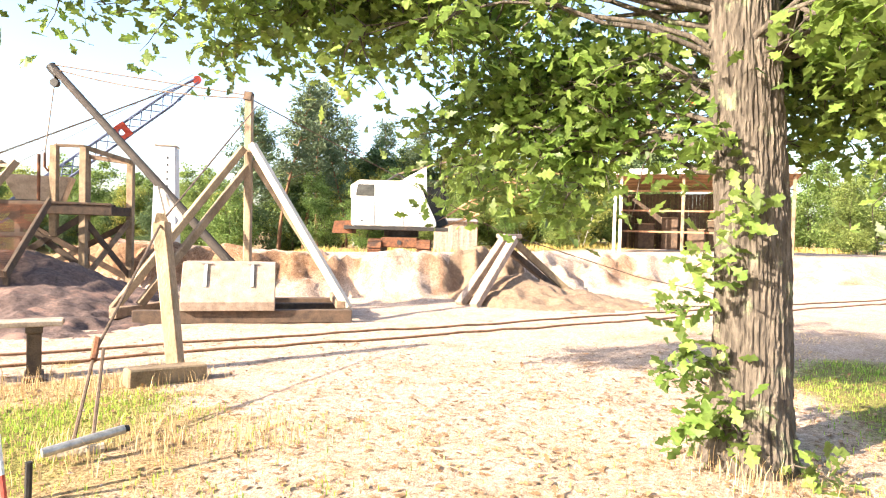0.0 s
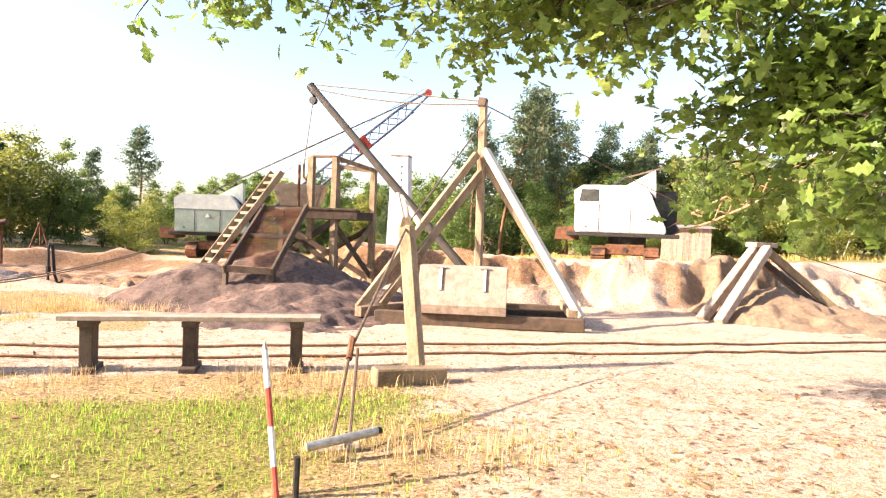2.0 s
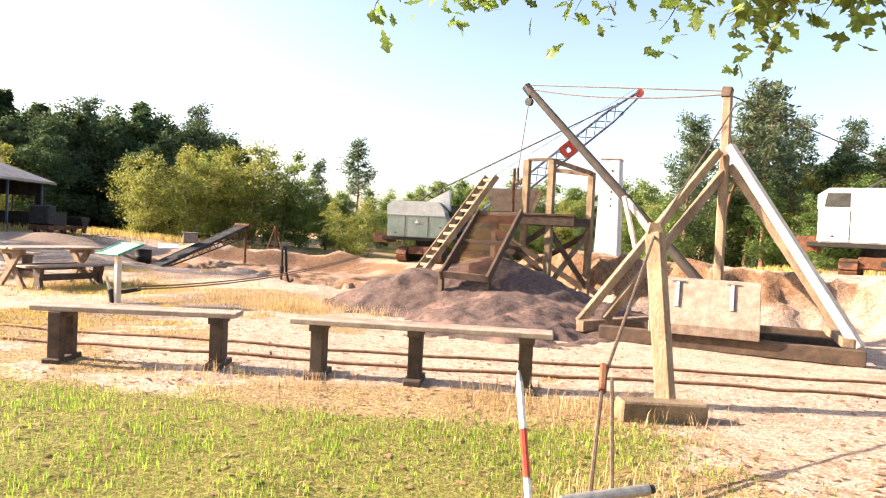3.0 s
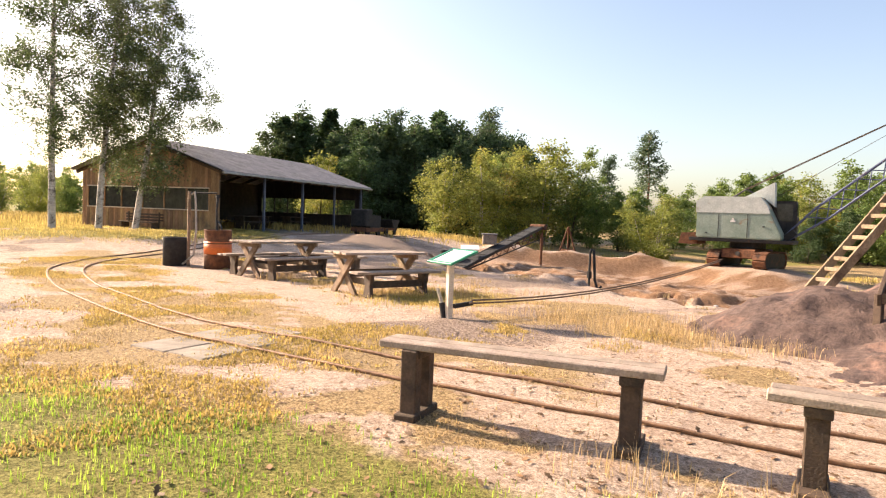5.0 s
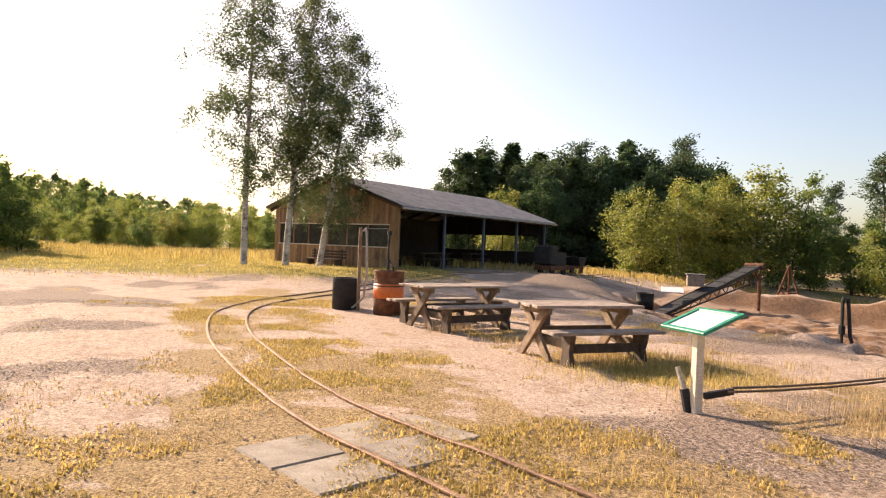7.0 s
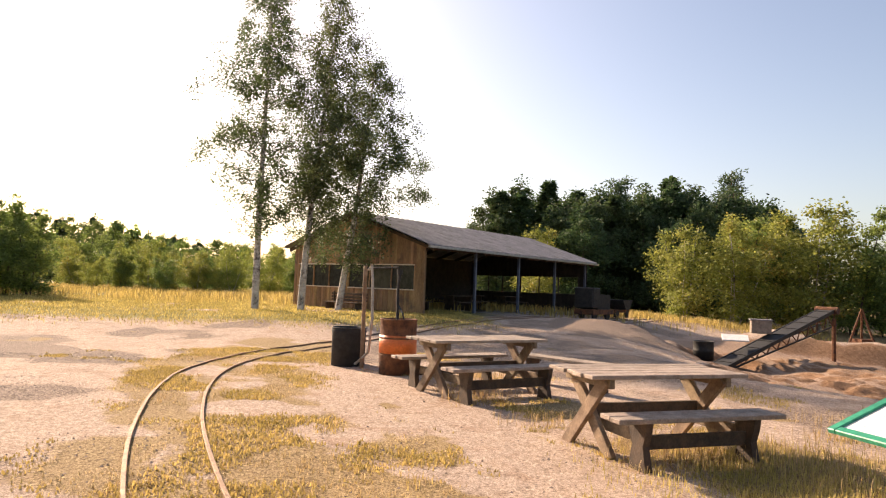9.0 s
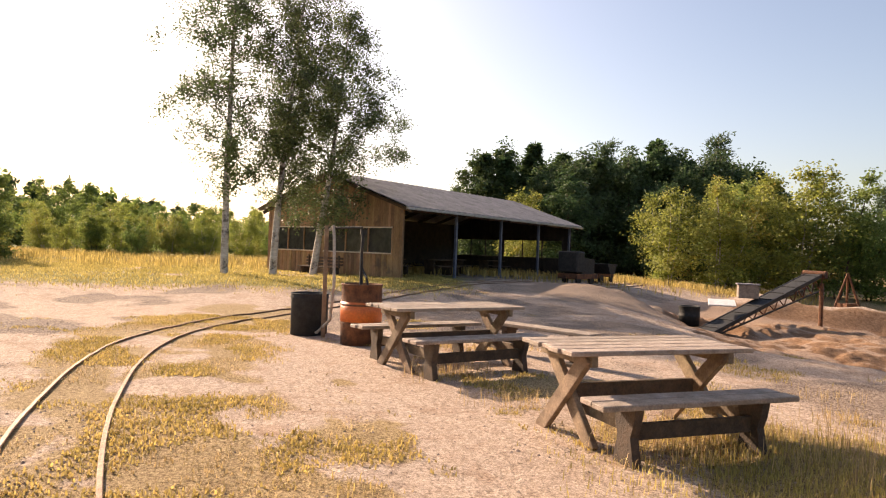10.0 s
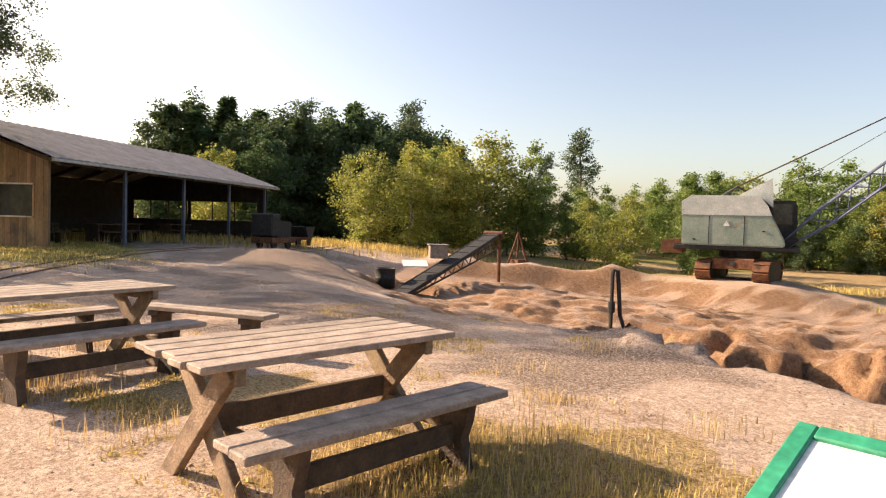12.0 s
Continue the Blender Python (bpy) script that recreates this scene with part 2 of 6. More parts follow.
def tube(points, radii, n=8, bm=None, cap=True):
    """A round bar through points, with a radius at each."""
    bm = bm or bmesh.new()
    pts = [Vector(p) for p in points]
    radii = [radii] * len(pts) if isinstance(radii, (int, float)) else radii
    rings, side = [], None
    for i, p in enumerate(pts):
        d = (pts[min(i + 1, len(pts) - 1)] - pts[max(i - 1, 0)]).normalized()
        if side is None:
            side = d.orthogonal().normalized()
        side = (side - d * side.dot(d)).normalized()
        o = d.cross(side)
        rings.append([bm.verts.new(p + radii[i] * (math.cos(a) * side + math.sin(a) * o)) for a in (k * math.tau / n for k in range(n))])
    for a, b in zip(rings, rings[1:]):
        for k in range(n):
            bm.faces.new((a[k], a[(k + 1) % n], b[(k + 1) % n], b[k]))
    if cap:
        bm.faces.new(rings[0][::-1])
        bm.faces.new(rings[-1])
    return bm


def prism(outline, depth, bm=None, m=Matrix()):
    """An outline in x and z, pushed along y by depth about the middle."""
    bm = bm or bmesh.new()
    a = [bm.verts.new(m @ Vector((x, -depth / 2, z))) for x, z in outline]
    b = [bm.verts.new(m @ Vector((x, depth / 2, z))) for x, z in outline]
    k = len(outline)
    bm.faces.new(a)
    bm.faces.new(b[::-1])
    for i in range(k):
        bm.faces.new((a[(i + 1) % k], a[i], b[i], b[(i + 1) % k]))
    bmesh.ops.recalc_face_normals(bm, faces=bm.faces[:])
    return bm


# ---- the lie of the land ----
def smooth(a, b, v):
    t = np.clip((np.asarray(v, float) - a) / (b - a), 0, 1)
    return t * t * (3 - 2 * t)


def lattice(x, y, seed):
    i, j = np.floor(x), np.floor(y)
    fx, fy = x - i, y - j
    fx, fy = fx * fx * (3 - 2 * fx), fy * fy * (3 - 2 * fy)

    def rnd(a, b):
        v = np.sin(a * 127.1 + b * 311.7 + seed * 74.7) * 43758.5453
        return v - np.floor(v)
    return (rnd(i, j) * (1 - fx) + rnd(i + 1, j) * fx) * (1 - fy) + (rnd(i, j + 1) * (1 - fx) + rnd(i + 1, j + 1) * fx) * fy


def fbm(x, y, scale, seed=0, octaves=4):
    """Noise from -1 to 1 with features of about scale metres."""
    x, y = np.asarray(x, float) / scale, np.asarray(y, float) / scale
    out, amp, tot = 0.0, 1.0, 0.0
    for k in range(octaves):
        out, tot = out + amp * (lattice(x * 2 ** k + 17 * k, y * 2 ** k - 9 * k, seed + k) * 2 - 1), tot + amp
        amp *= 0.5
    return out / tot


FACE = np.array([(-16, 17.5), (-9, 15.8), (-6, 14.2), (-4.4, 13.6), (-1.8, 14.6), (-0.2, 14.9), (2.4, 17.4), (6, 18.6), (12, 20.5), (60, 42)])
LIP = np.array([(-60, 8.5), (-34, 12.6), (-26, 11.6), (-22, 10.6), (-18.8, 11.4), (-17.0, 13.2), (-14.0, 14.4), (-11.5, 15.2), (-9, 16.6), (60, 60)])


def height(x, y):
    x, y = np.asarray(x, float), np.asarray(y, float)
    h = 0.03 * fbm(x, y, 3.0, 1) + 0.022 * fbm(x, y, 0.6, 5, 3)
    # sand bank behind the derrick, its cut face, and the ground that falls away behind it
    f = np.interp(x, FACE[:, 0], FACE[:, 1]) + 0.35 * fbm(x, y, 1.6, 8)
    right = smooth(-2, 12, x)
    top = (0.88 + 0.12 * fbm(x, y, 4, 3)) * smooth(-14.5, -8.5, x)
    back = smooth(4, 14, y - f) * (1 - right)
    crag = 0.7 * fbm(x, y, 1.5, 12, 5)
    crag = crag + 0.5 * fbm(x, y, 0.55, 55, 4)
    face = smooth(0.0, 0.75 + 1.6 * right + 0.35 * crag, y - f - 0.7 * crag - 0.2 * fbm(x, y, 0.35, 59, 3))
    h = h + face * (top - back * (0.5 + 0.35 * smooth(4, -14, x)))
    h = h + face * (1 - smooth(0.9, 2.4, y - f)) * 0.22 * np.abs(fbm(x, y, 0.8, 14))
    h = h + 4 * face * (1 - face) * (0.22 * fbm(x, y, 0.45, 60, 3) - 0.12 * np.abs(fbm(x, y, 0.8, 62, 3)))
    edge = np.exp(-((y - f - 0.45) / 0.7) ** 2) * (1 - 0.8 * right) * smooth(-14, -9, x)
    h = h + edge * (0.30 * fbm(x, y, 0.7, 51, 4) + 0.14 * np.abs(fbm(x, y, 0.3, 53, 2)))
    # pit beyond the service road
    e = np.interp(x, LIP[:, 0], LIP[:, 1])
    pit = smooth(0.0, 6.0, y - e) * (1 - smooth(-11, -7.5, x)) * smooth(-40, -30, x + 0.3 * (y - 12)) * (1 - 0.55 * smooth(24, 40, y))
    h = h - 0.95 * pit
    # heaped red sand along the pit and the berm in front of the far bushes
    lump = np.abs(fbm(x, y, 2.6, 21))
    rag = fbm(x * 1.3, y, 1.5, 23, 5)
    gully = np.abs(fbm(x * 1.1 + 0.2 * y, y * 0.55, 1.3, 83, 4))
    hole = np.hypot((x + 15.2 + 0.35 * (y - 16.5)) / 4.9, (y - 16.1) / 3.6) + 0.16 * rag + 0.62 * (gully - 0.2) + 0.12 * fbm(x, y, 0.45, 85, 3)
    h = h - 2.3 * (1 - smooth(0.74, 0.97, hole)) * (1 - smooth(-11.2, -10.0, x))
    h = h - 1.2 * np.exp(-((hole - 0.95) / 0.2) ** 2) * smooth(0.0, 0.2, fbm(x + 0.25 * y, y * 0.2, 1.5, 97, 3)) * smooth(15.5, 17.5, y)
    h = h + (0.16 * fbm(x, y, 0.5, 87, 3) - 0.22 * np.abs(fbm(x, y, 1.1, 88, 4))) * (1 - smooth(1.0, 1.6, hole)) * smooth(12.2, 13.4, y)
    h = h + (0.30 * (0.4 - 2.0 * np.abs(fbm(x, y, 1.9, 89, 5))) + 0.09 * fbm(x, y, 0.4, 91, 3)) * pit * smooth(-35, -30, x)
    rim = np.exp(-((hole - 1.25) / 0.3) ** 2) * smooth(17.5, 20.5, y + 0.3 * (x + 15))
    h = h + rim * (0.15 + 0.5 * lump + 0.3 * rag) + np.exp(-((hole - 0.8) / 0.25) ** 2) * (0.5 * fbm(x, y, 0.8, 57, 4) + 0.35 * (0.3 - np.abs(fbm(x, y, 0.6, 58, 3))))
    u, v = (x + 34.5) * 0.66 + (y - 29) * 0.75, -(x + 34.5) * 0.75 + (y - 29) * 0.66
    h = h + (0.9 + 0.7 * lump) * np.exp(-((v + 1.2) / 1.2) ** 2) * smooth(-7, -4, u) * (1 - smooth(6, 9, u))
    # mound in front of the shed and the rise on which the shed stands
    h = h + (0.55 + 0.3 * lump) * np.exp(-(((x + 31) / 3.2) ** 2 + ((y - 15.6) / 2.4) ** 2))
    h = h - 0.6 * np.exp(-(((x + 29.4) / 2.0) ** 2 + ((y - 17.6) / 2.2) ** 2))
    h = h + 0.38 * smooth(-24, -33, x) * (1 - smooth(9, 30, y))
    h = h + 0.35 * smooth(-36, -42, x) * smooth(20, 30, y)
    stand = np.exp(-(((x + 26.7) / 4.5) ** 2 + ((y - 34.5) / 3.5) ** 2) ** 2)
    h = h * (1 - stand) - 0.62 * stand
    # far plain
    far = np.hypot(x + 10, y - 15)
    return h * (1 - smooth(60, 120, far)) + 0.4 * fbm(x, y, 25, 31) * smooth(50, 110, far)


def H(x, y):
    return float(height(x, y))


TRACK = [(60, 48), (30, 29.5), (16, 20.6), (10.5, 17.1), (4.2, 13.35), (0.0, 10.7), (-3.8, 8.35), (-6.7, 6.5), (-8.9, 5.2), (-10.4, 4.4), (-12.0, 3.65),
         (-14.0, 3.0), (-16.2, 2.5), (-18.4, 2.22), (-20.4, 2.25), (-22.4, 2.8), (-24.6, 4.0), (-27.4, 6.2), (-30.1, 8.3), (-33.4, 11.3), (-37.5, 16.3), (-42, 22)]


def spline(points, step=0.25):
    """A smooth line through points in the plane, at even steps."""
    p = np.array(points, float)
    out = []
    for i in range(len(p) - 1):
        a, b, c, d = p[max(i - 1, 0)], p[i], p[i + 1], p[min(i + 2, len(p) - 1)]
        for t in np.linspace(0, 1, max(2, int(np.hypot(*(c - b)) / step)), endpoint=False):
            out.append(0.5 * (2 * b + (c - a) * t + (2 * a - 5 * b + 4 * c - d) * t * t + (3 * b - a - 3 * c + d) * t ** 3))
    return np.array(out + [p[-1]])


CENTRE = spline(TRACK)


def zones(x, y):
    """How green, how strawy, how gravelly, how red the ground is at x, y: 0 to 1 each."""
    x, y = np.asarray(x, float), np.asarray(y, float)
    n1, n2, n3 = fbm(x, y, 2.2, 41), fbm(x, y, 0.7, 43), fbm(x, y, 6, 47)
    side = y - np.interp(x, CENTRE[::-1, 0], CENTRE[::-1, 1])
    meadow = (1 - smooth(-1.7, -0.9, side + 0.5 * n1)) * smooth(-14, -9.5, x + 0.8 * n1)
    green = meadow * (1 - smooth(-2.9, -1.9, side + 0.7 * n1)) * smooth(-0.5, 0.3, n2 + 0.9) * (1 - 0.7 * smooth(-1.8, 0.5, x + n1))
    green = np.clip(green - 0.5 * smooth(-5.5, -9, x) * smooth(-0.3, 0.2, n1 + 0.6 * n2), 0, 1)
    green = green * (1 - 0.8 * smooth(-3.3, -2.0, x + 0.5 * n1) * (1 - 0.6 * (x > 3)))
    south = np.interp(x, [-26, -20.3, -15.4, -13.2, -11.8, -9.5], [2.2, 1.1, 1.8, 2.1, 2.2, 1.5])
    path = np.interp(x, [-26, -20, -17.5, -15.1, -13.3, -11.5, -9.5], [5.0, 4.1, 3.9, 4.7, 5.0, 5.6, 6.6])
    strip = smooth(-0.35, 0.35, y - south + 0.5 * n2 + 0.4 * n1) * (1 - smooth(-0.3, 0.3, y - path + 0.5 * n2)) * smooth(-6.5, -9.0, x) * smooth(-27, -25, x)
    straw = np.clip(meadow * 0.9 + strip, 0, 1) * smooth(-0.35, 0.15, n2 + 0.7 * n1 + 0.3)
    island = np.exp(-(((x + 10.2) / 2.6) ** 2 + ((y - 9.2 + 0.3 * (x + 10)) / 1.0) ** 2)) + np.exp(-(((x + 13.8) / 1.5) ** 2 + ((y - 8.2) / 1.2) ** 2)) \
        + np.exp(-(((x + 16.9) / 1.2) ** 2 + ((y - 7.2) / 1.3) ** 2)) + 0.8 * np.exp(-(((x + 15.0) / 2.2) ** 2 + ((y - 4.9) / 0.8) ** 2))
    straw = np.maximum(straw, smooth(0.35, 0.6, island + 0.6 * n2 + 0.45 * n1))
    white = np.exp(-(((x - 0.6) / 4.2) ** 2 + ((y - 8.0) / 2.5) ** 2) ** 2)
    straw = straw * (1 - 0.55 * smooth(-2.7, -1.4, x + 0.6 * n2))
    straw, green = straw * (1 - 0.85 * smooth(0.4, 0.75, white + 0.25 * n1)), green * (1 - smooth(0.3, 0.6, white))
    lawn = smooth(-27.5, -30.5, x + 1.2 * n1 + 0.6 * n2) * (1 - smooth(7.5, 12, y + 0.3 * (x + 30))) * smooth(-0.4, 0.2, n1 + 0.35)
    plain = np.maximum(smooth(-38, -44, x + 3 * n3), smooth(36, 42, y + 3 * n3 + 0.25 * np.abs(x + 5)))
    straw = np.maximum(straw, 0.85 * plain)
    green = np.maximum(green, 0.7 * np.maximum(lawn, plain * smooth(-0.1, 0.3, n3)))
    shade = np.exp(-(((x - 5.2) / 3.2) ** 2 + ((y - 5.5) / 4.5) ** 2))
    green = np.maximum(green, 0.75 * smooth(0.4, 0.7, shade + 0.2 * n1))
    gravel = np.clip(0.7 * smooth(0.0, 0.5, n1 + 0.1) * (1 - meadow) * (1 - 0.8 * smooth(-9, -3, x)) + 0.5 * smooth(0.0, 0.4, n1 + n2) * smooth(-9, -11, x) * (1 - smooth(-0.5, 0.5, y - south)), 0, 1)
    mound = np.exp(-(((x + 30.5) / 4.2) ** 2 + ((y - 14.6) / 3.0) ** 2))
    return green, straw, np.maximum(gravel, 0.8 * smooth(0.25, 0.5, mound + 0.4 * n2)), plain


def redness(x, y, plain):
    """Bare subsoil: on steep faces, and where the ground is dug or heaped."""
    e = 0.12
    steep = np.hypot(height(x + e, y) - height(x - e, y), height(x, y + e) - height(x, y - e)) / (2 * e)
    dug = smooth(0.08, 0.5, np.abs(height(x, y)) - 0.1) * (1 - smooth(-6, -1, x)) * (1 - plain)
    return np.clip(0.35 * smooth(0.35, 0.8, steep) + 0.25 * smooth(0.05, 0.3, fbm(x, y, 1.1, 93)) * (steep > 0.3) + 0.5 * dug + 0.5 * dug * smooth(0.3, 0.7, steep), 0, 1)


def axis(lo, a, b, hi, step, grow=1.16):
    mid = list(np.arange(a, b, step))
    left, right, s = [], [], step
    v = a
    while v > lo:
        s *= grow
        v -= s
        left.append(v)
    v, s = mid[-1], step
    while v < hi:
        s *= grow
        v += s
        right.append(v)
    return np.array(left[::-1] + mid + right)


def make_ground():
    xs, ys = axis(-900, -27, 6, 900, 0.14, 1.07), axis(-900, -1, 23, 900, 0.14, 1.07)
    gx, gy = np.meshgrid(xs, ys, indexing="ij")
    gz = height(gx, gy)
    nx, ny = len(xs), len(ys)
    me = bpy.data.meshes.new("ground")
    k = np.arange(nx * ny).reshape(nx, ny)
    faces = np.stack([k[:-1, :-1], k[1:, :-1], k[1:, 1:], k[:-1, 1:]], -1).reshape(-1, 4)
    me.from_pydata(np.stack([gx, gy, gz], -1).reshape(-1, 3).tolist(), [], faces.tolist())
    me.polygons.foreach_set("use_smooth", [True] * len(me.polygons))
    attr = me.color_attributes.new("zone", "FLOAT_COLOR", "POINT")
    green, straw, gravel, plain = zones(gx, gy)
    z = np.stack([q.reshape(-1) for q in (green, straw, gravel, redness(gx, gy, plain))], -1)
    attr.data.foreach_set("color", z.reshape(-1).astype(np.float32))
    me.materials.append(ground_material())
    return tagged(new("ground", me), "sandy ground with dry grass, gravel and tyre tracks", "ground", kind="structure")


def ground_material():
    m = bpy.data.materials.new("sandy_ground")
    m.use_nodes = True
    nt = m.node_tree
    n, l = nt.nodes, nt.links
    bsdf = n["Principled BSDF"]
    geo = n.new("ShaderNodeNewGeometry")

    def noise_tex(scale, detail=6, rough=0.6):
        q = n.new("ShaderNodeTexNoise")
        q.inputs["Scale"].default_value, q.inputs["Detail"].default_value, q.inputs["Roughness"].default_value = scale, detail, rough
        l.new(geo.outputs["Position"], q.inputs["Vector"])
        return q.outputs[0]

    def ramp(v, a, b, c1, c2):
        r = n.new("ShaderNodeValToRGB")
        r.color_ramp.elements[0].position, r.color_ramp.elements[1].position = a, b
        r.color_ramp.elements[0].color, r.color_ramp.elements[1].color = (*c1, 1), (*c2, 1)
        l.new(v, r.inputs[0])
        return r.outputs[0]

    def mix(f, a, b, blend="MIX"):
        q = n.new("ShaderNodeMix")
        q.data_type, q.blend_type = "RGBA", blend
        for s, v in (("Factor", f), ("A", a), ("B", b)):
            if isinstance(v, (int, float)):
                q.inputs[s].default_value = v
            else:
                l.new(v, q.inputs[s])
        return q.outputs["Result"]

    def mask(v, soft):
        """A zone's value with a ragged border."""
        add, r = n.new("ShaderNodeMath"), n.new("ShaderNodeMapRange")
        add.operation = "MULTIPLY_ADD"
        l.new(fine, add.inputs[0])
        add.inputs[1].default_value = soft
        l.new(v, add.inputs[2])
        r.inputs["From Min"].default_value, r.inputs["From Max"].default_value = 0.35 + soft / 2, 0.65 + soft / 2
        l.new(add.outputs[0], r.inputs["Value"])
        return r.outputs[0]
    fine, tiny, broad, grit = noise_tex(7, 8, 0.7), noise_tex(38, 6, 0.75), noise_tex(0.7, 5), noise_tex(95, 3, 0.6)
    at, sep = n.new("ShaderNodeAttribute"), n.new("ShaderNodeSeparateColor")
    at.attribute_name = "zone"
    l.new(at.outputs["Color"], sep.inputs[0])
    sand = mix(broad, ramp(fine, 0.3, 0.7, (0.56, 0.40, 0.29), (0.76, 0.58, 0.45)), ramp(fine, 0.3, 0.7, (0.66, 0.51, 0.40), (0.84, 0.70, 0.58)))
    stones = ramp(tiny, 0.42, 0.66, (0.26, 0.185, 0.14), (0.66, 0.53, 0.42))
    red = ramp(fine, 0.3, 0.72, (0.24, 0.125, 0.065), (0.50, 0.32, 0.20))
    straw = ramp(tiny, 0.35, 0.65, (0.40, 0.27, 0.13), (0.62, 0.46, 0.25))
    green = ramp(tiny, 0.35, 0.65, (0.22, 0.22, 0.055), (0.42, 0.37, 0.12))
    soil = ramp(fine, 0.35, 0.65, (0.38, 0.22, 0.13), (0.58, 0.385, 0.26))
    blotch = noise_tex(1.7, 7, 0.72)
    cut = n.new("ShaderNodeMapRange")
    cut.inputs["From Min"].default_value, cut.inputs["From Max"].default_value, cut.inputs["To Max"].default_value = 0.52, 0.64, 0.6
    l.new(blotch, cut.inputs["Value"])
    sand = mix(cut.outputs[0], sand, soil)
    col = mix(mask(sep.outputs[2], 0.9), sand, stones)
    col = mix(mask(at.outputs["Alpha"], 0.5), col, red)
    col = mix(mask(sep.outputs[1], 0.9), col, straw)
    col = mix(mask(sep.outputs[0], 0.8), col, green)
    col = mix(0.7, col, ramp(tiny, 0.38, 0.53, (0.28, 0.25, 0.22), (1.0, 1.0, 1.0)), "MULTIPLY")
    col = mix(0.65, col, ramp(grit, 0.40, 0.60, (0.45, 0.42, 0.40), (1.0, 1.0, 1.0)), "MULTIPLY")
    col = mix(0.5, col, ramp(noise_tex(15, 4, 0.6), 0.38, 0.56, (0.55, 0.50, 0.45), (1.0, 1.0, 1.0)), "MULTIPLY")
    l.new(col, bsdf.inputs["Base Color"])
    bsdf.inputs["Roughness"].default_value = 0.95
    bsdf.inputs["Specular IOR Level"].default_value = 0.15
    bp, bq = n.new("ShaderNodeBump"), n.new("ShaderNodeBump")
    bp.inputs["Strength"].default_value, bp.inputs["Distance"].default_value = 0.8, 0.025
    bq.inputs["Strength"].default_value, bq.inputs["Distance"].default_value = 0.5, 0.10
    l.new(fine, bq.inputs["Height"])
    l.new(tiny, bp.inputs["Height"])
    l.new(bq.outputs[0], bp.inputs["Normal"])
    l.new(bp.outputs[0], bsdf.inputs["Normal"])
    return m


make_ground()


# ---- track, slabs ----
def rail_line(offset, name, i0, i1):
    c = CENTRE[i0:i1]
    d = np.gradient(c, axis=0)
    d /= np.linalg.norm(d, axis=1)[:, None]
    p = c + offset * np.stack([-d[:, 1], d[:, 0]], -1)
    prof = [(-0.008, -0.06), (-0.008, 0.008), (-0.019, 0.014), (-0.019, 0.026), (-0.014, 0.031), (0.014, 0.031), (0.019, 0.026), (0.019, 0.014), (0.008, 0.008), (0.008, -0.06)]
    bm, rings = bmesh.new(), []
    for (x, y), (dx, dy) in zip(p, d):
        z = H(x, y)
        rings.append([bm.verts.new((x - dy * u, y + dx * u, z + v)) for u, v in prof])
    for a, b in zip(rings, rings[1:]):
        for k in range(len(prof) - 1):
            bm.faces.new((a[k], a[k + 1], b[k + 1], b[k]))
    return part(name, bm, RAIL)


def make_track():
    t = thing("narrow_gauge_track", Matrix(), "rusty narrow gauge rails half sunk in sandy ground", "railway track", kind="structure")
    for off in (-0.32, 0.32):
        rail_line(off, "rail", 0, len(CENTRE)).parent = t
    acc, last = 0.0, CENTRE[0]
    sleeper = None
    for i in range(1, len(CENTRE) - 1):
        acc += float(np.hypot(*(CENTRE[i] - last)))
        last = CENTRE[i]
        if acc < 0.7 or not (-26 < last[0] < 9):
            continue
        acc = 0.0
        d = CENTRE[i + 1] - CENTRE[i - 1]
        a = math.degrees(math.atan2(d[1], d[0])) + random.uniform(-3, 3)
        m = pose(last[0], last[1], H(*last) - 0.062 + random.uniform(-0.02, 0.006), 0, 0, a)
        if sleeper is None:
            sleeper = part("sleeper", box((0.16, 1.15, 0.09), bevel=0.012), WOOD_DARK, t)
            sleeper.matrix_basis = m
        else:
            s = sleeper.copy()
            scene.collection.objects.link(s)
            s.matrix_basis = m


def make_slabs():
    d = Vector((-0.88, -0.475, 0)).normalized()
    side = Vector((-d.y, d.x, 0))
    a = math.degrees(math.atan2(d.y, d.x))
    c = Vector((-11.1, 4.03, 0))
    for u, v, w, b in ((-0.3, 0.66, 0.55, 0.58), (0.28, 0.68, 0.56, 0.58), (-0.28, 0.0, 0.56, 0.54), (0.3, 0.0, 0.56, 0.54), (0.1, -0.52, 0.8, 0.28)):
        p = c + d * u + side * v
        s = part("paving_slab", box((w, b, 0.09), bevel=0.012), CONCRETE)
        s.matrix_world = pose(p.x, p.y, H(p.x, p.y) - 0.03, random.uniform(-1, 1), random.uniform(-1, 1), a + random.uniform(-1.5, 1.5))
        tagged(s, "weathered square concrete paving slab at the rails", "paving slab", "slabs at the track crossing", "structure")


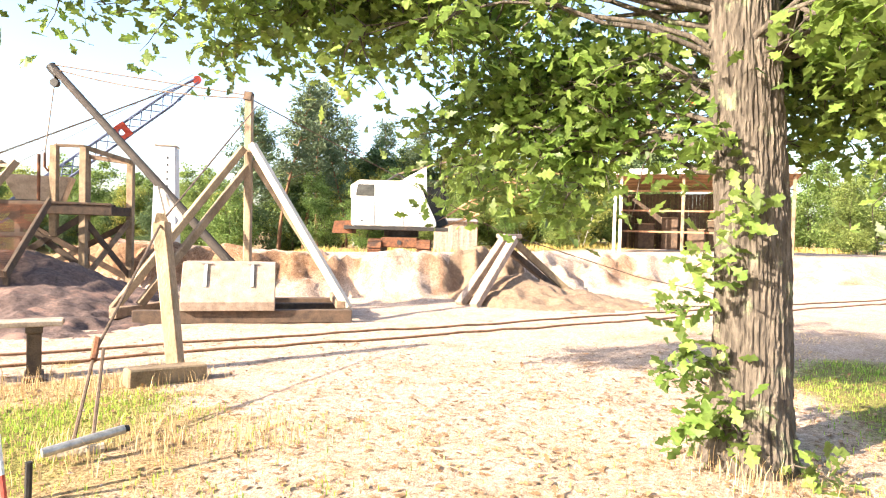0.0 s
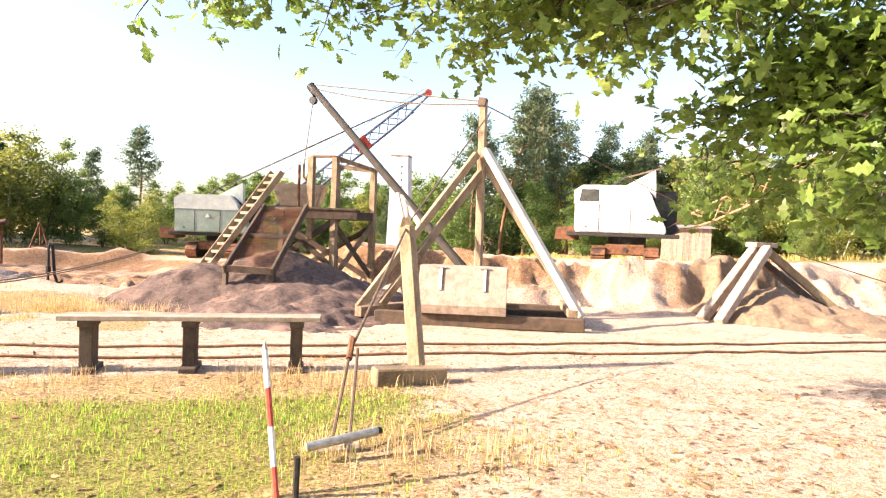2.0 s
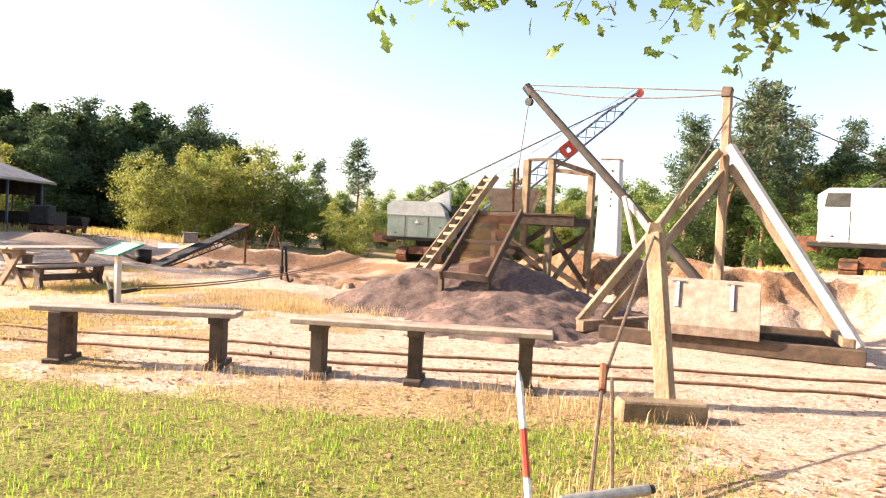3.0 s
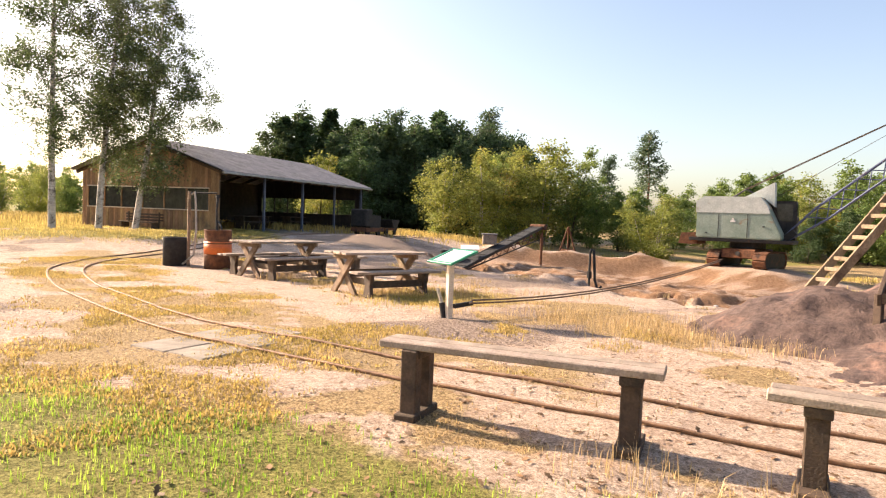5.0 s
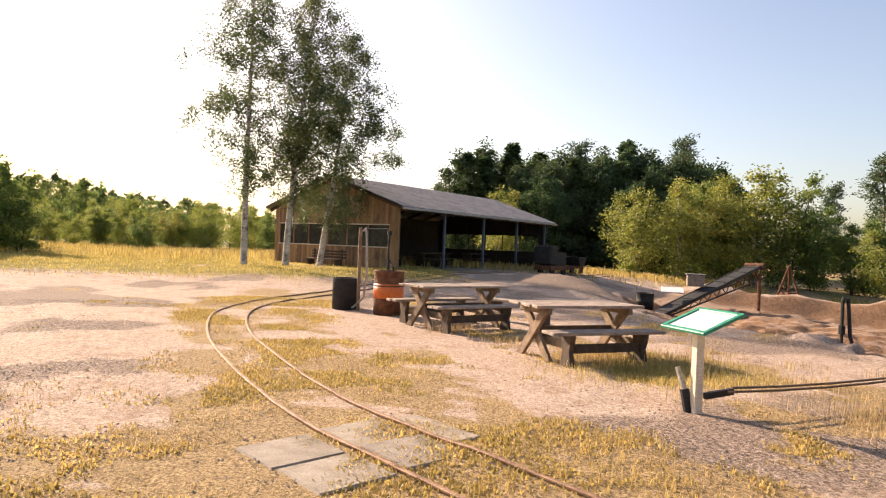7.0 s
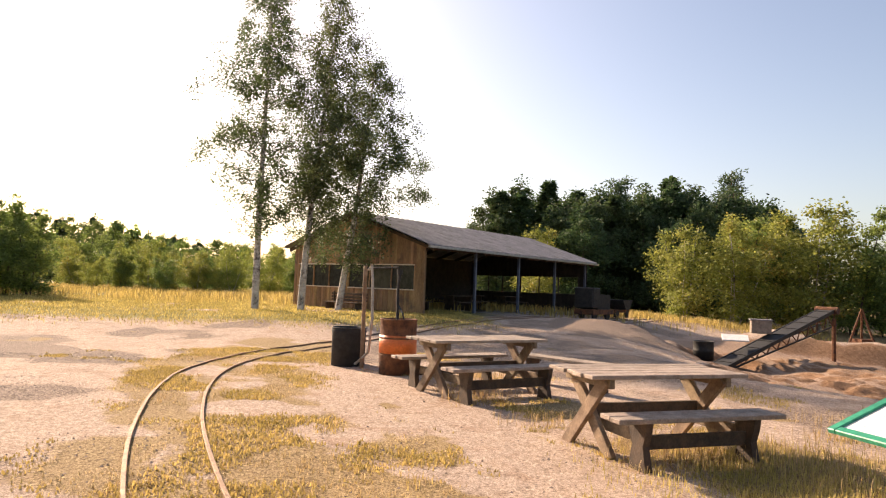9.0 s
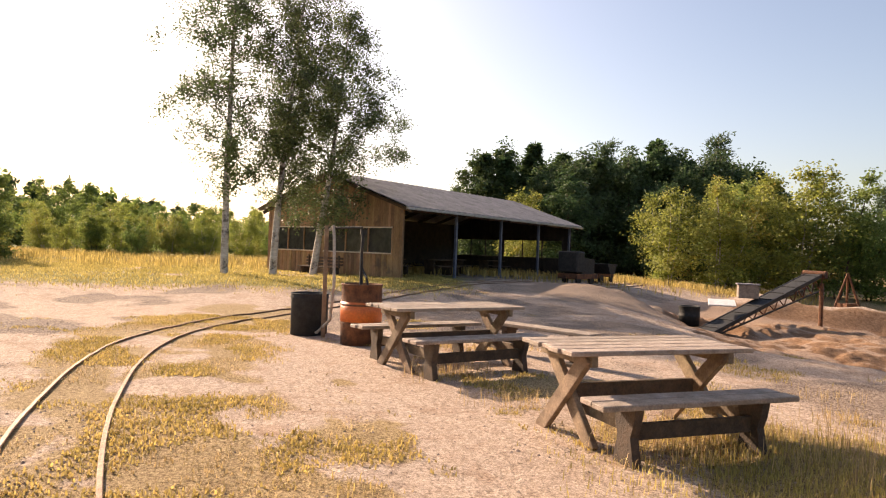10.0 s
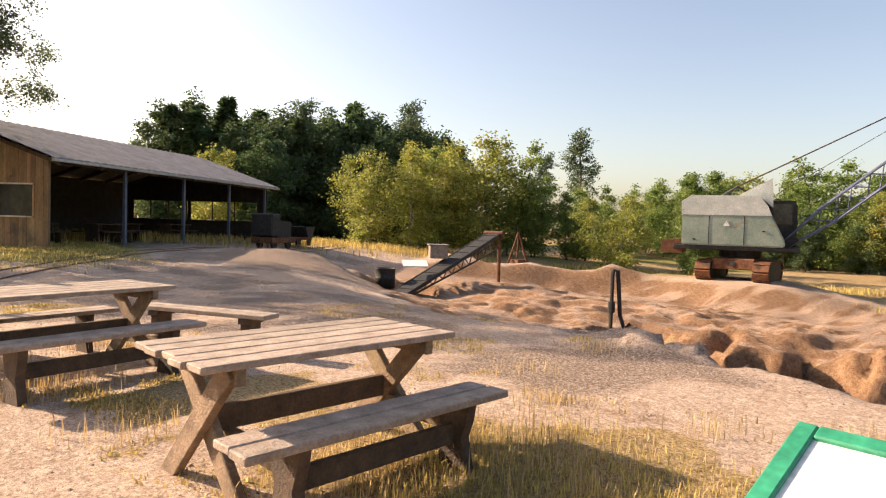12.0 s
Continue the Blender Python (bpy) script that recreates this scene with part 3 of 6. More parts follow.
# ---- benches, tables ----
def make_bench(p, q, posts, height_, double=False):
    """A plank bench from p to q, on posts given as fractions of its length."""
    p, q = Vector((*p, 0)), Vector((*q, 0))
    c = (p + q) / 2
    a = math.degrees(math.atan2(q.y - p.y, q.x - p.x))
    L = (q - p).length
    b = thing("plank_bench", pose(c.x, c.y, 0, 0, 0, a), "grey weathered plank bench on heavy dark posts", "bench", "benches along the track")
    for k in (-1, 1):
        part("seat_plank", box((L, 0.135, 0.05), (random.uniform(-0.01, 0.01), k * 0.0725, height_ - 0.025), bevel=0.008), WOOD_GREY, b)
    for f in posts:
        x = (f - 0.5) * L
        wx = c + Vector((math.cos(radians(a)), math.sin(radians(a)), 0)) * x
        z = H(wx.x, wx.y) - 0.06
        for y in ((-0.11, 0.11) if double and f < 0.3 else (0,)):
            w = 0.10 if double and f < 0.3 else 0.2
            part("post", box((0.12, w, height_ - 0.05 - z), (x, y, (height_ - 0.05 + z) / 2), bevel=0.008), WOOD_DARK, b)
        part("foot_board", box((0.16, 0.42, 0.06), (x, 0, z + 0.08), bevel=0.008), WOOD_DARK, b)
        part("bearer", box((0.14, 0.26, 0.06), (x, 0, height_ - 0.08), bevel=0.006), WOOD_DARK, b)
    return b


def make_table(x, y, a, L=1.75, W=0.86, top=0.75, benches=(-1, 1)):
    t = thing("picnic_table", pose(x, y, H(x, y), 0, 0, a), "weathered wooden picnic table with crossed legs", "picnic table", "picnic tables")
    n = 5
    w = W / n
    for i in range(n):
        part("tabletop_plank", box((L + random.uniform(-0.02, 0.02), w - 0.014, 0.038), (random.uniform(-0.012, 0.012), -W / 2 + w * (i + 0.5), top - 0.019), bevel=0.006), WOOD_GREY, t)
    for sx in (-1, 1):
        ex = sx * (L / 2 - 0.22)
        part("crossbar", box((0.06, W - 0.06, 0.09), (ex, 0, top - 0.083), bevel=0.006), WOOD, t)
        for sy in (-1, 1):
            part("crossed_leg", beam((ex + 0.03 * sy, sy * 0.34, top - 0.05), (ex + 0.03 * sy, -sy * 0.36, -0.03), 0.13, 0.055, up=(1, 0, 0)), WOOD, t)
    part("long_stretcher", box((L - 0.4, 0.05, 0.14), (0, 0, 0.36), bevel=0.006), WOOD_DARK, t)
    for s in benches:
        c = s * 0.72
        for k in (-1, 1):
            part("seat_plank", box((L + random.uniform(-0.02, 0.02), 0.152, 0.042), (random.uniform(-0.01, 0.01), c + k * 0.084, 0.43), bevel=0.007), WOOD_GREY, t)
        for sx in (-1, 1):
            ex = sx * (L / 2 - 0.3)
            part("bench_leg", prism([(-0.13, 0.41), (0.13, 0.41), (0.11, 0.30), (0.075, 0.2), (0.12, 0.0), (0.12, -0.04), (-0.12, -0.04), (-0.12, 0.0), (-0.075, 0.2), (-0.11, 0.30)], 0.07,
                                    m=pose(ex, c, 0, 0, 0, 90)), WOOD_DARK, t)
            part("tie_beam", box((0.05, 0.72, 0.11), (ex + 0.06, s * 0.34, 0.25), bevel=0.005), WOOD, t)
        part("bench_stretcher", box((L - 0.6, 0.045, 0.12), (0, c, 0.22), bevel=0.005), WOOD_DARK, t)
    return t


def make_sign(x, y, a):
    z = H(x, y)
    s = thing("information_board", pose(x, y, z, 0, 0, a), "tilted white information board with green frame on a post", "information board")
    part("post", box((0.085, 0.085, 0.95), (0, 0, 0.37), bevel=0.008), WHITEWASH, s)
    t = pose(0, 0.03, 0.86, 22, 0, 0)
    w, d = 0.62, 0.48
    b = bmesh.new()
    for sx in (-1, 1):
        box((0.05, d, 0.03), (sx * (w / 2 - 0.025), 0, 0.012), bevel=0.005, bm=b)
        box((w - 0.1, 0.05, 0.03), (0, sx * (d / 2 - 0.025), 0.012), bevel=0.005, bm=b)
    bmesh.ops.transform(b, matrix=t, verts=b.verts)
    part("frame", b, GREENTRIM, s)
    b = box((w - 0.09, d - 0.09, 0.016), (0, 0, 0.006), bevel=0.002)
    bmesh.ops.transform(b, matrix=t, verts=b.verts)
    pan = part("board", b, PANEL, s)
    b = bmesh.new()
    for i in range(7):
        box((0.16 + 0.04 * ((i * 7) % 3), 0.006, 0.003), (-0.12, 0.15 - 0.045 * i, 0.0155), bevel=0, bm=b)
    box((0.16, 0.14, 0.003), (0.15, 0.04, 0.0155), bevel=0, bm=b)
    bmesh.ops.transform(b, matrix=t, verts=b.verts)
    part("print", b, PRINT, pan)
    b = box((0.3, 0.1, 0.04), (0, 0, -0.03), bevel=0.004)
    bmesh.ops.transform(b, matrix=t, verts=b.verts)
    part("bracket", b, WHITEWASH, s)


def make_drum(name, x, y, r, h, ribs, body, label, category):
    """An open ribbed drum with a wall thickness."""
    d = thing(name, pose(x, y, H(x, y) - 0.01, 0, 0, 0), label, category)
    prof = [(r * 0.98, 0.0)]
    for k in ribs:
        prof += [(r, k * h - 0.03), (r + 0.014, k * h), (r, k * h + 0.03)]
    prof += [(r, h - 0.03), (r + 0.014, h - 0.012), (r + 0.006, h), (r - 0.012, h), (r - 0.014, h * 0.5)]
    bm, n, rings = bmesh.new(), 36, []
    for rr, z in prof:
        rings.append([bm.verts.new((rr * math.cos(i * math.tau / n), rr * math.sin(i * math.tau / n), z)) for i in range(n)])
    for a, b in zip(rings, rings[1:]):
        for i in range(n):
            bm.faces.new((a[i], a[(i + 1) % n], b[(i + 1) % n], b[i]))
    bm.faces.new(rings[0][::-1])
    bm.faces.new(rings[-1])
    part("shell", bm, body, d, smooth=True)
    return d


def band(r, z0, z1, material, parent, name="painted_band", label=""):
    bm, n = bmesh.new(), 36
    a, b = [[bm.verts.new((r * math.cos(i * math.tau / n), r * math.sin(i * math.tau / n), z)) for i in range(n)] for z in (z0, z1)]
    c, d = [[bm.verts.new(((r - 0.006) * math.cos(i * math.tau / n), (r - 0.006) * math.sin(i * math.tau / n), z)) for i in range(n)] for z in (z0, z1)]
    for i in range(n):
        j = (i + 1) % n
        for q in ((a[i], a[j], b[j], b[i]), (c[j], c[i], d[i], d[j]), (b[i], b[j], d[j], d[i]), (a[j], a[i], c[i], c[j])):
            bm.faces.new(q)
    return part(name, bm, material, parent, label, smooth=True)


def gravel_heap(name, lobes, material, label, extent, res=0.07, rough=0.10, seed=3):
    """A heap over the ground: the higher of some cones with rounded tops, (x, y, radius, height)."""
    x0, x1, y0, y1 = extent
    xs, ys = np.arange(x0, x1, res), np.arange(y0, y1, res)
    gx, gy = np.meshgrid(xs, ys, indexing="ij")
    h = np.full(gx.shape, -0.15)
    for x, y, r, t in lobes:
        d = np.hypot(gx - x, gy - y) * (1 + 0.12 * fbm(gx, gy, 0.9, seed))
        h = np.maximum(h, t * (np.sqrt(1.0 + 0.02) - np.sqrt((d / r) ** 2 + 0.02)) * 1.05)
    solid = h > -0.08
    h = h + rough * fbm(gx, gy, 0.35, seed + 5, 4) + 0.5 * rough * fbm(gx, gy, 0.12, seed + 9, 2)
    gz = height(gx, gy) + np.maximum(h, -0.14)
    nx, ny = gx.shape
    k = np.arange(nx * ny).reshape(nx, ny)
    keep = solid[:-1, :-1] & solid[1:, :-1] & solid[1:, 1:] & solid[:-1, 1:]
    f = np.stack([k[:-1, :-1], k[1:, :-1], k[1:, 1:], k[:-1, 1:]], -1)[keep]
    ob = mesh_part(name, np.stack([gx, gy, gz], -1).reshape(-1, 3).tolist(), f.tolist(), material, smooth=True)
    bm = bmesh.new()
    bm.from_mesh(ob.data)
    bmesh.ops.delete(bm, geom=[v for v in bm.verts if not v.link_faces], context="VERTS")
    bm.to_mesh(ob.data)
    bm.free()
    return tagged(ob, label, "gravel heap", kind="stuff")


# ---- derrick ----
def make_derrick():
    o = Vector((-3.35, 10.85, 0))
    ex = Vector((0.969, 0.247, 0))
    ey = Vector((-0.247, 0.969, 0))

    def P(u, v, z):
        return o + ex * u + ey * v + Vector((0, 0, z))
    d = thing("timber_derrick", pose(o.x, o.y, 0), "old timber derrick with slanting boom on a beam frame", "crane")
    inv = Matrix.Translation(-o)

    def put(name, bm, m, label=""):
        bmesh.ops.transform(bm, matrix=inv, verts=bm.verts)
        return part(name, bm, m, d, label)
    put("base_beam", beam(P(-1.6, 0, 0.1), P(1.62, 0, 0.1), 0.16, 0.2, 0.01), WOOD_DARK)
    put("base_beam", beam(P(-1.3, 0.75, 0.12), P(1.5, 0.75, 0.12), 0.15, 0.2, 0.01), WOOD_DARK)
    put("base_beam", beam(P(-1.3, 1.5, 0.12), P(1.7, 1.5, 0.12), 0.15, 0.22, 0.01), WOOD_DARK)
    put("base_beam", beam(P(-1.9, 0.1, 0.14), P(-0.9, 1.7, 0.14), 0.15, 0.16, 0.01), WOOD)
    put("cross_beam", beam(P(-0.4, -0.02, 0.3), P(-0.4, 1.6, 0.3), 0.12, 0.12), WOOD)
    put("cross_beam", beam(P(1.45, 0.1, 0.26), P(1.45, 1.6, 0.26), 0.14, 0.12), WOOD)
    mast = Vector((-3.83, 12.45, 0))
    put("mast", beam(mast + Vector((0, 0, 0.1)), mast + Vector((-0.02, 0, 3.8)), 0.12, 0.13, 0.015, up=(1, 0, 0)), WOOD_BLOND)
    apex = mast + Vector((0, -0.05, 2.8))
    left = Vector((-5.35, 10.75, 0.16))
    put("stay_leg", beam(apex + Vector((-0.06, -0.1, 0.05)), left, 0.11, 0.12, 0.01), WOOD_BLOND)
    put("stay_leg", beam(apex + Vector((0.02, 0.1, -0.18)), left + Vector((0.32, 0.2, 0.06)), 0.11, 0.12, 0.01), WOOD_BLOND)
    put("stay_leg", beam(apex + Vector((0.09, -0.1, 0.12)), P(1.58, 0.15, 0.2), 0.12, 0.12, 0.01), WHITEWASH, "pale painted stay leg")
    put("stay_leg", beam(apex + Vector((0.05, 0.12, -0.15)), P(1.6, 1.5, 0.2), 0.11, 0.11, 0.01), WOOD_BLOND)
    put("brace", beam(apex + Vector((-1.3, -0.55, -0.75)), apex + Vector((-0.78, -0.9, -1.25)), 0.05, 0.09), WHITEWASH)
    put("brace", beam(apex + Vector((-1.28, -0.75, -0.7)), apex + Vector((-1.0, -0.9, -1.5)), 0.05, 0.07), WHITEWASH)
    foot, tip = Vector((-3.98, 12.3, 0.72)), Vector((-8.3, 14.05, 4.56))
    put("boom", tube([foot, foot.lerp(tip, 0.5), tip], [0.085, 0.08, 0.072], 12), DARK, "round dark pole boom")
    put("boom_shoe", beam(foot + Vector((0.1, -0.04, -0.15)), foot + (tip - foot).normalized() * 0.25, 0.15, 0.14), BLACKSTEEL)
    put("tip_fitting", tube([tip + Vector((0.1, 0, -0.14)), tip + Vector((-0.08, 0.02, 0.06))], 0.1, 10), BLACKSTEEL)
    put("tip_block", tube([tip + Vector((0.02, -0.05, -0.28)), tip + Vector((0.02, 0.05, -0.28))], 0.085, 10), BLACKSTEEL)
    put("tip_link", tube([tip + Vector((0.0, 0, 0)), tip + Vector((0.02, 0, -0.22))], 0.018, 6), BLACKSTEEL)
    put("hoist_cable", tube([tip + Vector((0.0, 0, -0.35)), tip + Vector((-0.02, -0.25, -1.75))], 0.011, 5), CABLE)
    put("hook", tube([tip + Vector((-0.02, -0.25, -1.72)), tip + Vector((-0.02, -0.25, -2.0)), tip + Vector((0.05, -0.25, -2.08)), tip + Vector((0.09, -0.25, -1.98))], 0.025, 6), RUST)
    mt = mast + Vector((-0.02, 0, 3.75))
    for p, q, sag in ((tip, mt + Vector((0, 0, 0.0)), 0.12), (tip + Vector((0, 0, 0.08)), mt + Vector((0, 0, 0.05)), 0.0)):
        pts = [p.lerp(q, k / 8) - Vector((0, 0, sag * 4 * (k / 8) * (1 - k / 8))) for k in range(9)]
        put("guy_cable", tube(pts, 0.012, 5), CABLE)
    put("guy_cable", tube([mt, Vector((1.15, 15.6, 1.4))], 0.01, 5), CABLE)
    put("mast_cap", beam(mt + Vector((-0.02, -0.02, -0.05)), mt + Vector((0.0, 0, 0.10)), 0.135, 0.145, up=(1, 0, 0)), WOOD_DARK)
    box_m = Matrix.Translation(P(-0.25, 0.02, 0.2)) @ pose(0, 0, 0, 0, 0, 14.3)
    prof = [(-0.18, 0.0), (0.5, 0.0), (0.5, 0.72), (0.08, 0.72), (-0.22, 0.14)]
    b = bmesh.new()
    fr = [[b.verts.new(box_m @ Vector((x, y, z))) for y, z in prof] for x in (-0.68, 0.68)]
    b.faces.new(fr[0])
    b.faces.new(fr[1][::-1])
    for i in range(5):
        b.faces.new((fr[0][i], fr[1][i], fr[1][(i + 1) % 5], fr[0][(i + 1) % 5]))
    bmesh.ops.recalc_face_normals(b, faces=b.faces[:])
    bmesh.ops.bevel(b, geom=b.edges[:], offset=0.008, segments=1, affect="EDGES")
    bx = put("winch_box", b, WOOD_GREY, "grey plank box with sloping lid")
    for u in (-0.34, 0.34):
        b = beam(box_m @ Vector((u, 0.05, 0.69)), box_m @ Vector((u, -0.12, 0.36)), 0.05, 0.02, 0.004, up=(0, -1, 0.6))
        box((0.16, 0.03, 0.02), tuple(box_m @ Vector((u, 0.05, 0.70))), (0, 0, 14), 0.003, bm=b)
        bmesh.ops.transform(b, matrix=inv, verts=b.verts)
        part("strap_hinge", b, GALV, bx)
    for k in range(4):
        b = beam(box_m @ Vector((-0.67, -0.195 + 0.075 * k * 1.0, 0.165 + 0.145 * k)), box_m @ Vector((0.67, -0.195 + 0.075 * k, 0.165 + 0.145 * k)), 0.012, 0.006, 0.0, up=(0, -1, 0.55))
        bmesh.ops.transform(b, matrix=inv, verts=b.verts)
        part("plank_joint", b, WOOD_DARK, bx)


# ---- tower with screen ----
def make_tower():
    o = Vector((-7.9, 13.4, 0))
    t = thing("screening_tower", pose(*o), "timber screening tower with plank platform and wire screen", "timber tower")
    inv = Matrix.Translation(-o)

    def put(name, bm, m, label=""):
        bmesh.ops.transform(bm, matrix=inv, verts=bm.verts)
        return part(name, bm, m, t, label)
    F1, F2, R1, R2 = (-7.8, 13.27), (-7.34, 13.46), (-7.82, 14.4), (-7.0, 14.62)
    for (x, y), z, mm in ((F1, 2.93, WOOD), (F2, 2.93, WOOD), (R1, 2.9, WOOD), (R2, 2.8, WOOD)):
        put("post", beam((x, y, H(x, y) - 0.1 if (x, y) != F1 else 1.2), (x, y, z), 0.12, 0.13, up=(1, 0, 0)), mm)
    put("top_rail", beam((*F1, 2.93), (*F2, 2.95), 0.05, 0.06), WOOD)
    put("top_rail", beam((*F2, 2.93), (*R2, 2.78), 0.05, 0.09), WOOD)
    put("top_rail", beam((*R1, 2.85), (*R2, 2.76), 0.05, 0.09), WOOD)
    d = Vector((0.92, 0.39, 0))
    s = Vector((-0.39, 0.92, 0))
    c = Vector((-8.9, 12.75, 1.84))
    for k in range(8):
        put("platform_plank", beam(c + s * (0.17 * k) + d * random.uniform(-0.12, 0), c + s * (0.17 * k) + d * (2.15 + random.uniform(0, 0.06)), 0.155, 0.045), WOOD_DARK)
    put("platform_beam", beam(c + Vector((0, 0, -0.12)) + d * 0.9, c + Vector((0, 0, -0.12)) + d * 2.2, 0.12, 0.18), WOOD_DARK)
    put("platform_beam", beam(c + s * 1.2 + Vector((0, 0, -0.12)), c + s * 1.2 + Vector((0, 0, -0.12)) + d * 2.2, 0.12, 0.18), WOOD_DARK)
    put("platform_beam", beam(Vector((*F2, 1.72)), Vector((*R2, 1.72)), 0.1, 0.18), WOOD_DARK)
    rl = Vector((-8.95, 14.0, 0))
    put("post", beam((rl.x, rl.y, -0.2), (rl.x, rl.y, 1.8), 0.12, 0.12, up=(1, 0, 0)), WOOD_DARK)
    for p, q in (((*F2, 1.55), (*R2, 0.35)), ((*F2, 0.35), (*R2, 1.55)), ((*R2, 1.5), (*rl[:2], 0.25)), ((*R2, 0.3), (*rl[:2], 1.5)), ((*F2, 1.6), (-8.4, 13.0, 0.75)), ((*F2, 0.6), (-8.5, 13.05, 1.6))):
        put("cross_brace", beam(p, q, 0.045, 0.12), WOOD_DARK if random.random() < 0.6 else WOOD)
    put("red_bar", tube([(-8.03, 13.16, 1.85), (-8.03, 13.16, 2.75)], 0.03, 8), RUST)
    # hopper cart on the platform
    hp = bmesh.new()
    lo, hi = [(-8.72, 13.55), (-8.02, 13.85), (-8.2, 14.35), (-8.9, 14.05)], [(-8.92, 13.42), (-7.85, 13.88), (-8.08, 14.48), (-9.14, 14.04)]
    a, b = [hp.verts.new((x, y, 1.9)) for x, y in lo], [hp.verts.new((x, y, 2.38)) for x, y in hi]
    hp.faces.new(a[::-1])
    for i in range(4):
        hp.faces.new((a[i], a[(i + 1) % 4], b[(i + 1) % 4], b[i]))
    bmesh.ops.solidify(hp, geom=hp.faces[:], thickness=0.03)
    put("hopper", hp, WOOD_GREY, "flared plank hopper")
    # screen
    ll, lr, ul, ur = Vector((-7.86, 10.62, 0.68)), Vector((-7.2, 11.07, 0.64)), Vector((-8.62, 12.78, 1.80)), Vector((-7.72, 12.97, 1.83))
    ll2, ul2 = ll.lerp(ul, -0.02), ul.lerp(ll, -0.03)
    for p, q in ((ll2, ul2), (lr.lerp(ur, -0.02), ur.lerp(lr, -0.03))):
        put("screen_side", beam(p, q, 0.05, 0.16), WOOD_DARK)
    for k in (0.0, 0.5, 0.99):
        put("screen_rail", beam(ll.lerp(ul, k), lr.lerp(ur, k), 0.05, 0.09 if k else 0.12), WOOD_DARK if k else WOOD)
    b = bmesh.new()
    n1, n2 = 44, 26
    for i in range(1, n1):
        k = i / n1
        tube([ll.lerp(ul, k), lr.lerp(ur, k)], 0.005, 3, bm=b, cap=False)
    for i in range(1, n2):
        k = i / n2
        tube([ll.lerp(lr, k), ul.lerp(ur, k)], 0.005, 3, bm=b, cap=False)
    put("wire_mesh", b, RUST, "rusty wire mesh screen")
    for p in (ll, lr):
        put("screen_leg", beam((p.x, p.y, H(p.x, p.y) - 0.05), (p.x - 0.02, p.y + 0.03, p.z + 0.05), 0.07, 0.09, up=(1, 0, 0)), WOOD_DARK)
    # cleated plank run beside the screen
    top, bot = Vector((-8.62, 13.05, 2.58)), Vector((-9.62, 12.0, 0.48))
    w = Vector((0.3, -0.08, 0))
    for k in (0, 1):
        put("run_string", beam(top + w * k, bot + w * k, 0.05, 0.12), WOOD_BLOND)
    for i in range(13):
        f = (i + 0.5) / 13
        put("run_cleat", beam(top.lerp(bot, f) - w * 0.05, top.lerp(bot, f) + w * 1.05, 0.075, 0.06), WOOD_BLOND)


def make_small_frame():
    t = thing("timber_trestle", pose(1.2, 15.3, 0), "heavy timber trestle standing over a gravel heap", "trestle")
    inv = pose(-1.2, -15.3, 0)
    apex = Vector((1.12, 15.55, 1.36))
    for name, p, q, w, m in (("leg", apex + Vector((-0.12, -0.1, 0)), Vector((0.0, 14.1, 0)), 0.17, WOOD_GREY), ("leg", apex + Vector((0.08, -0.2, 0)), Vector((0.28, 13.8, 0)), 0.17, WOOD_GREY),
                             ("leg", apex + Vector((0.05, 0.05, 0)), Vector((2.75, 15.9, 0)), 0.15, WOOD_BLOND), ("leg", apex + Vector((0.0, 0.2, -0.25)), Vector((2.55, 16.9, 0.05)), 0.14, WOOD_DARK)):
        b = beam(p, q, w, w, 0.012)
        bmesh.ops.transform(b, matrix=inv, verts=b.verts)
        part(name, b, m, t)
    b = beam(apex + Vector((-0.22, -0.2, 0.06)), apex + Vector((0.2, 0.1, 0.06)), 0.3, 0.1, 0.01)
    bmesh.ops.transform(b, matrix=inv, verts=b.verts)
    part("cap_block", b, WOOD_GREY, t)
    b = tube([apex + Vector((0.3, 0.1, 0)), Vector((4.4, 16.6, 0.5)), Vector((6.5, 17.2, 0.1))], 0.012, 5)
    bmesh.ops.transform(b, matrix=inv, verts=b.verts)
    part("guy_cable", b, CABLE, t)


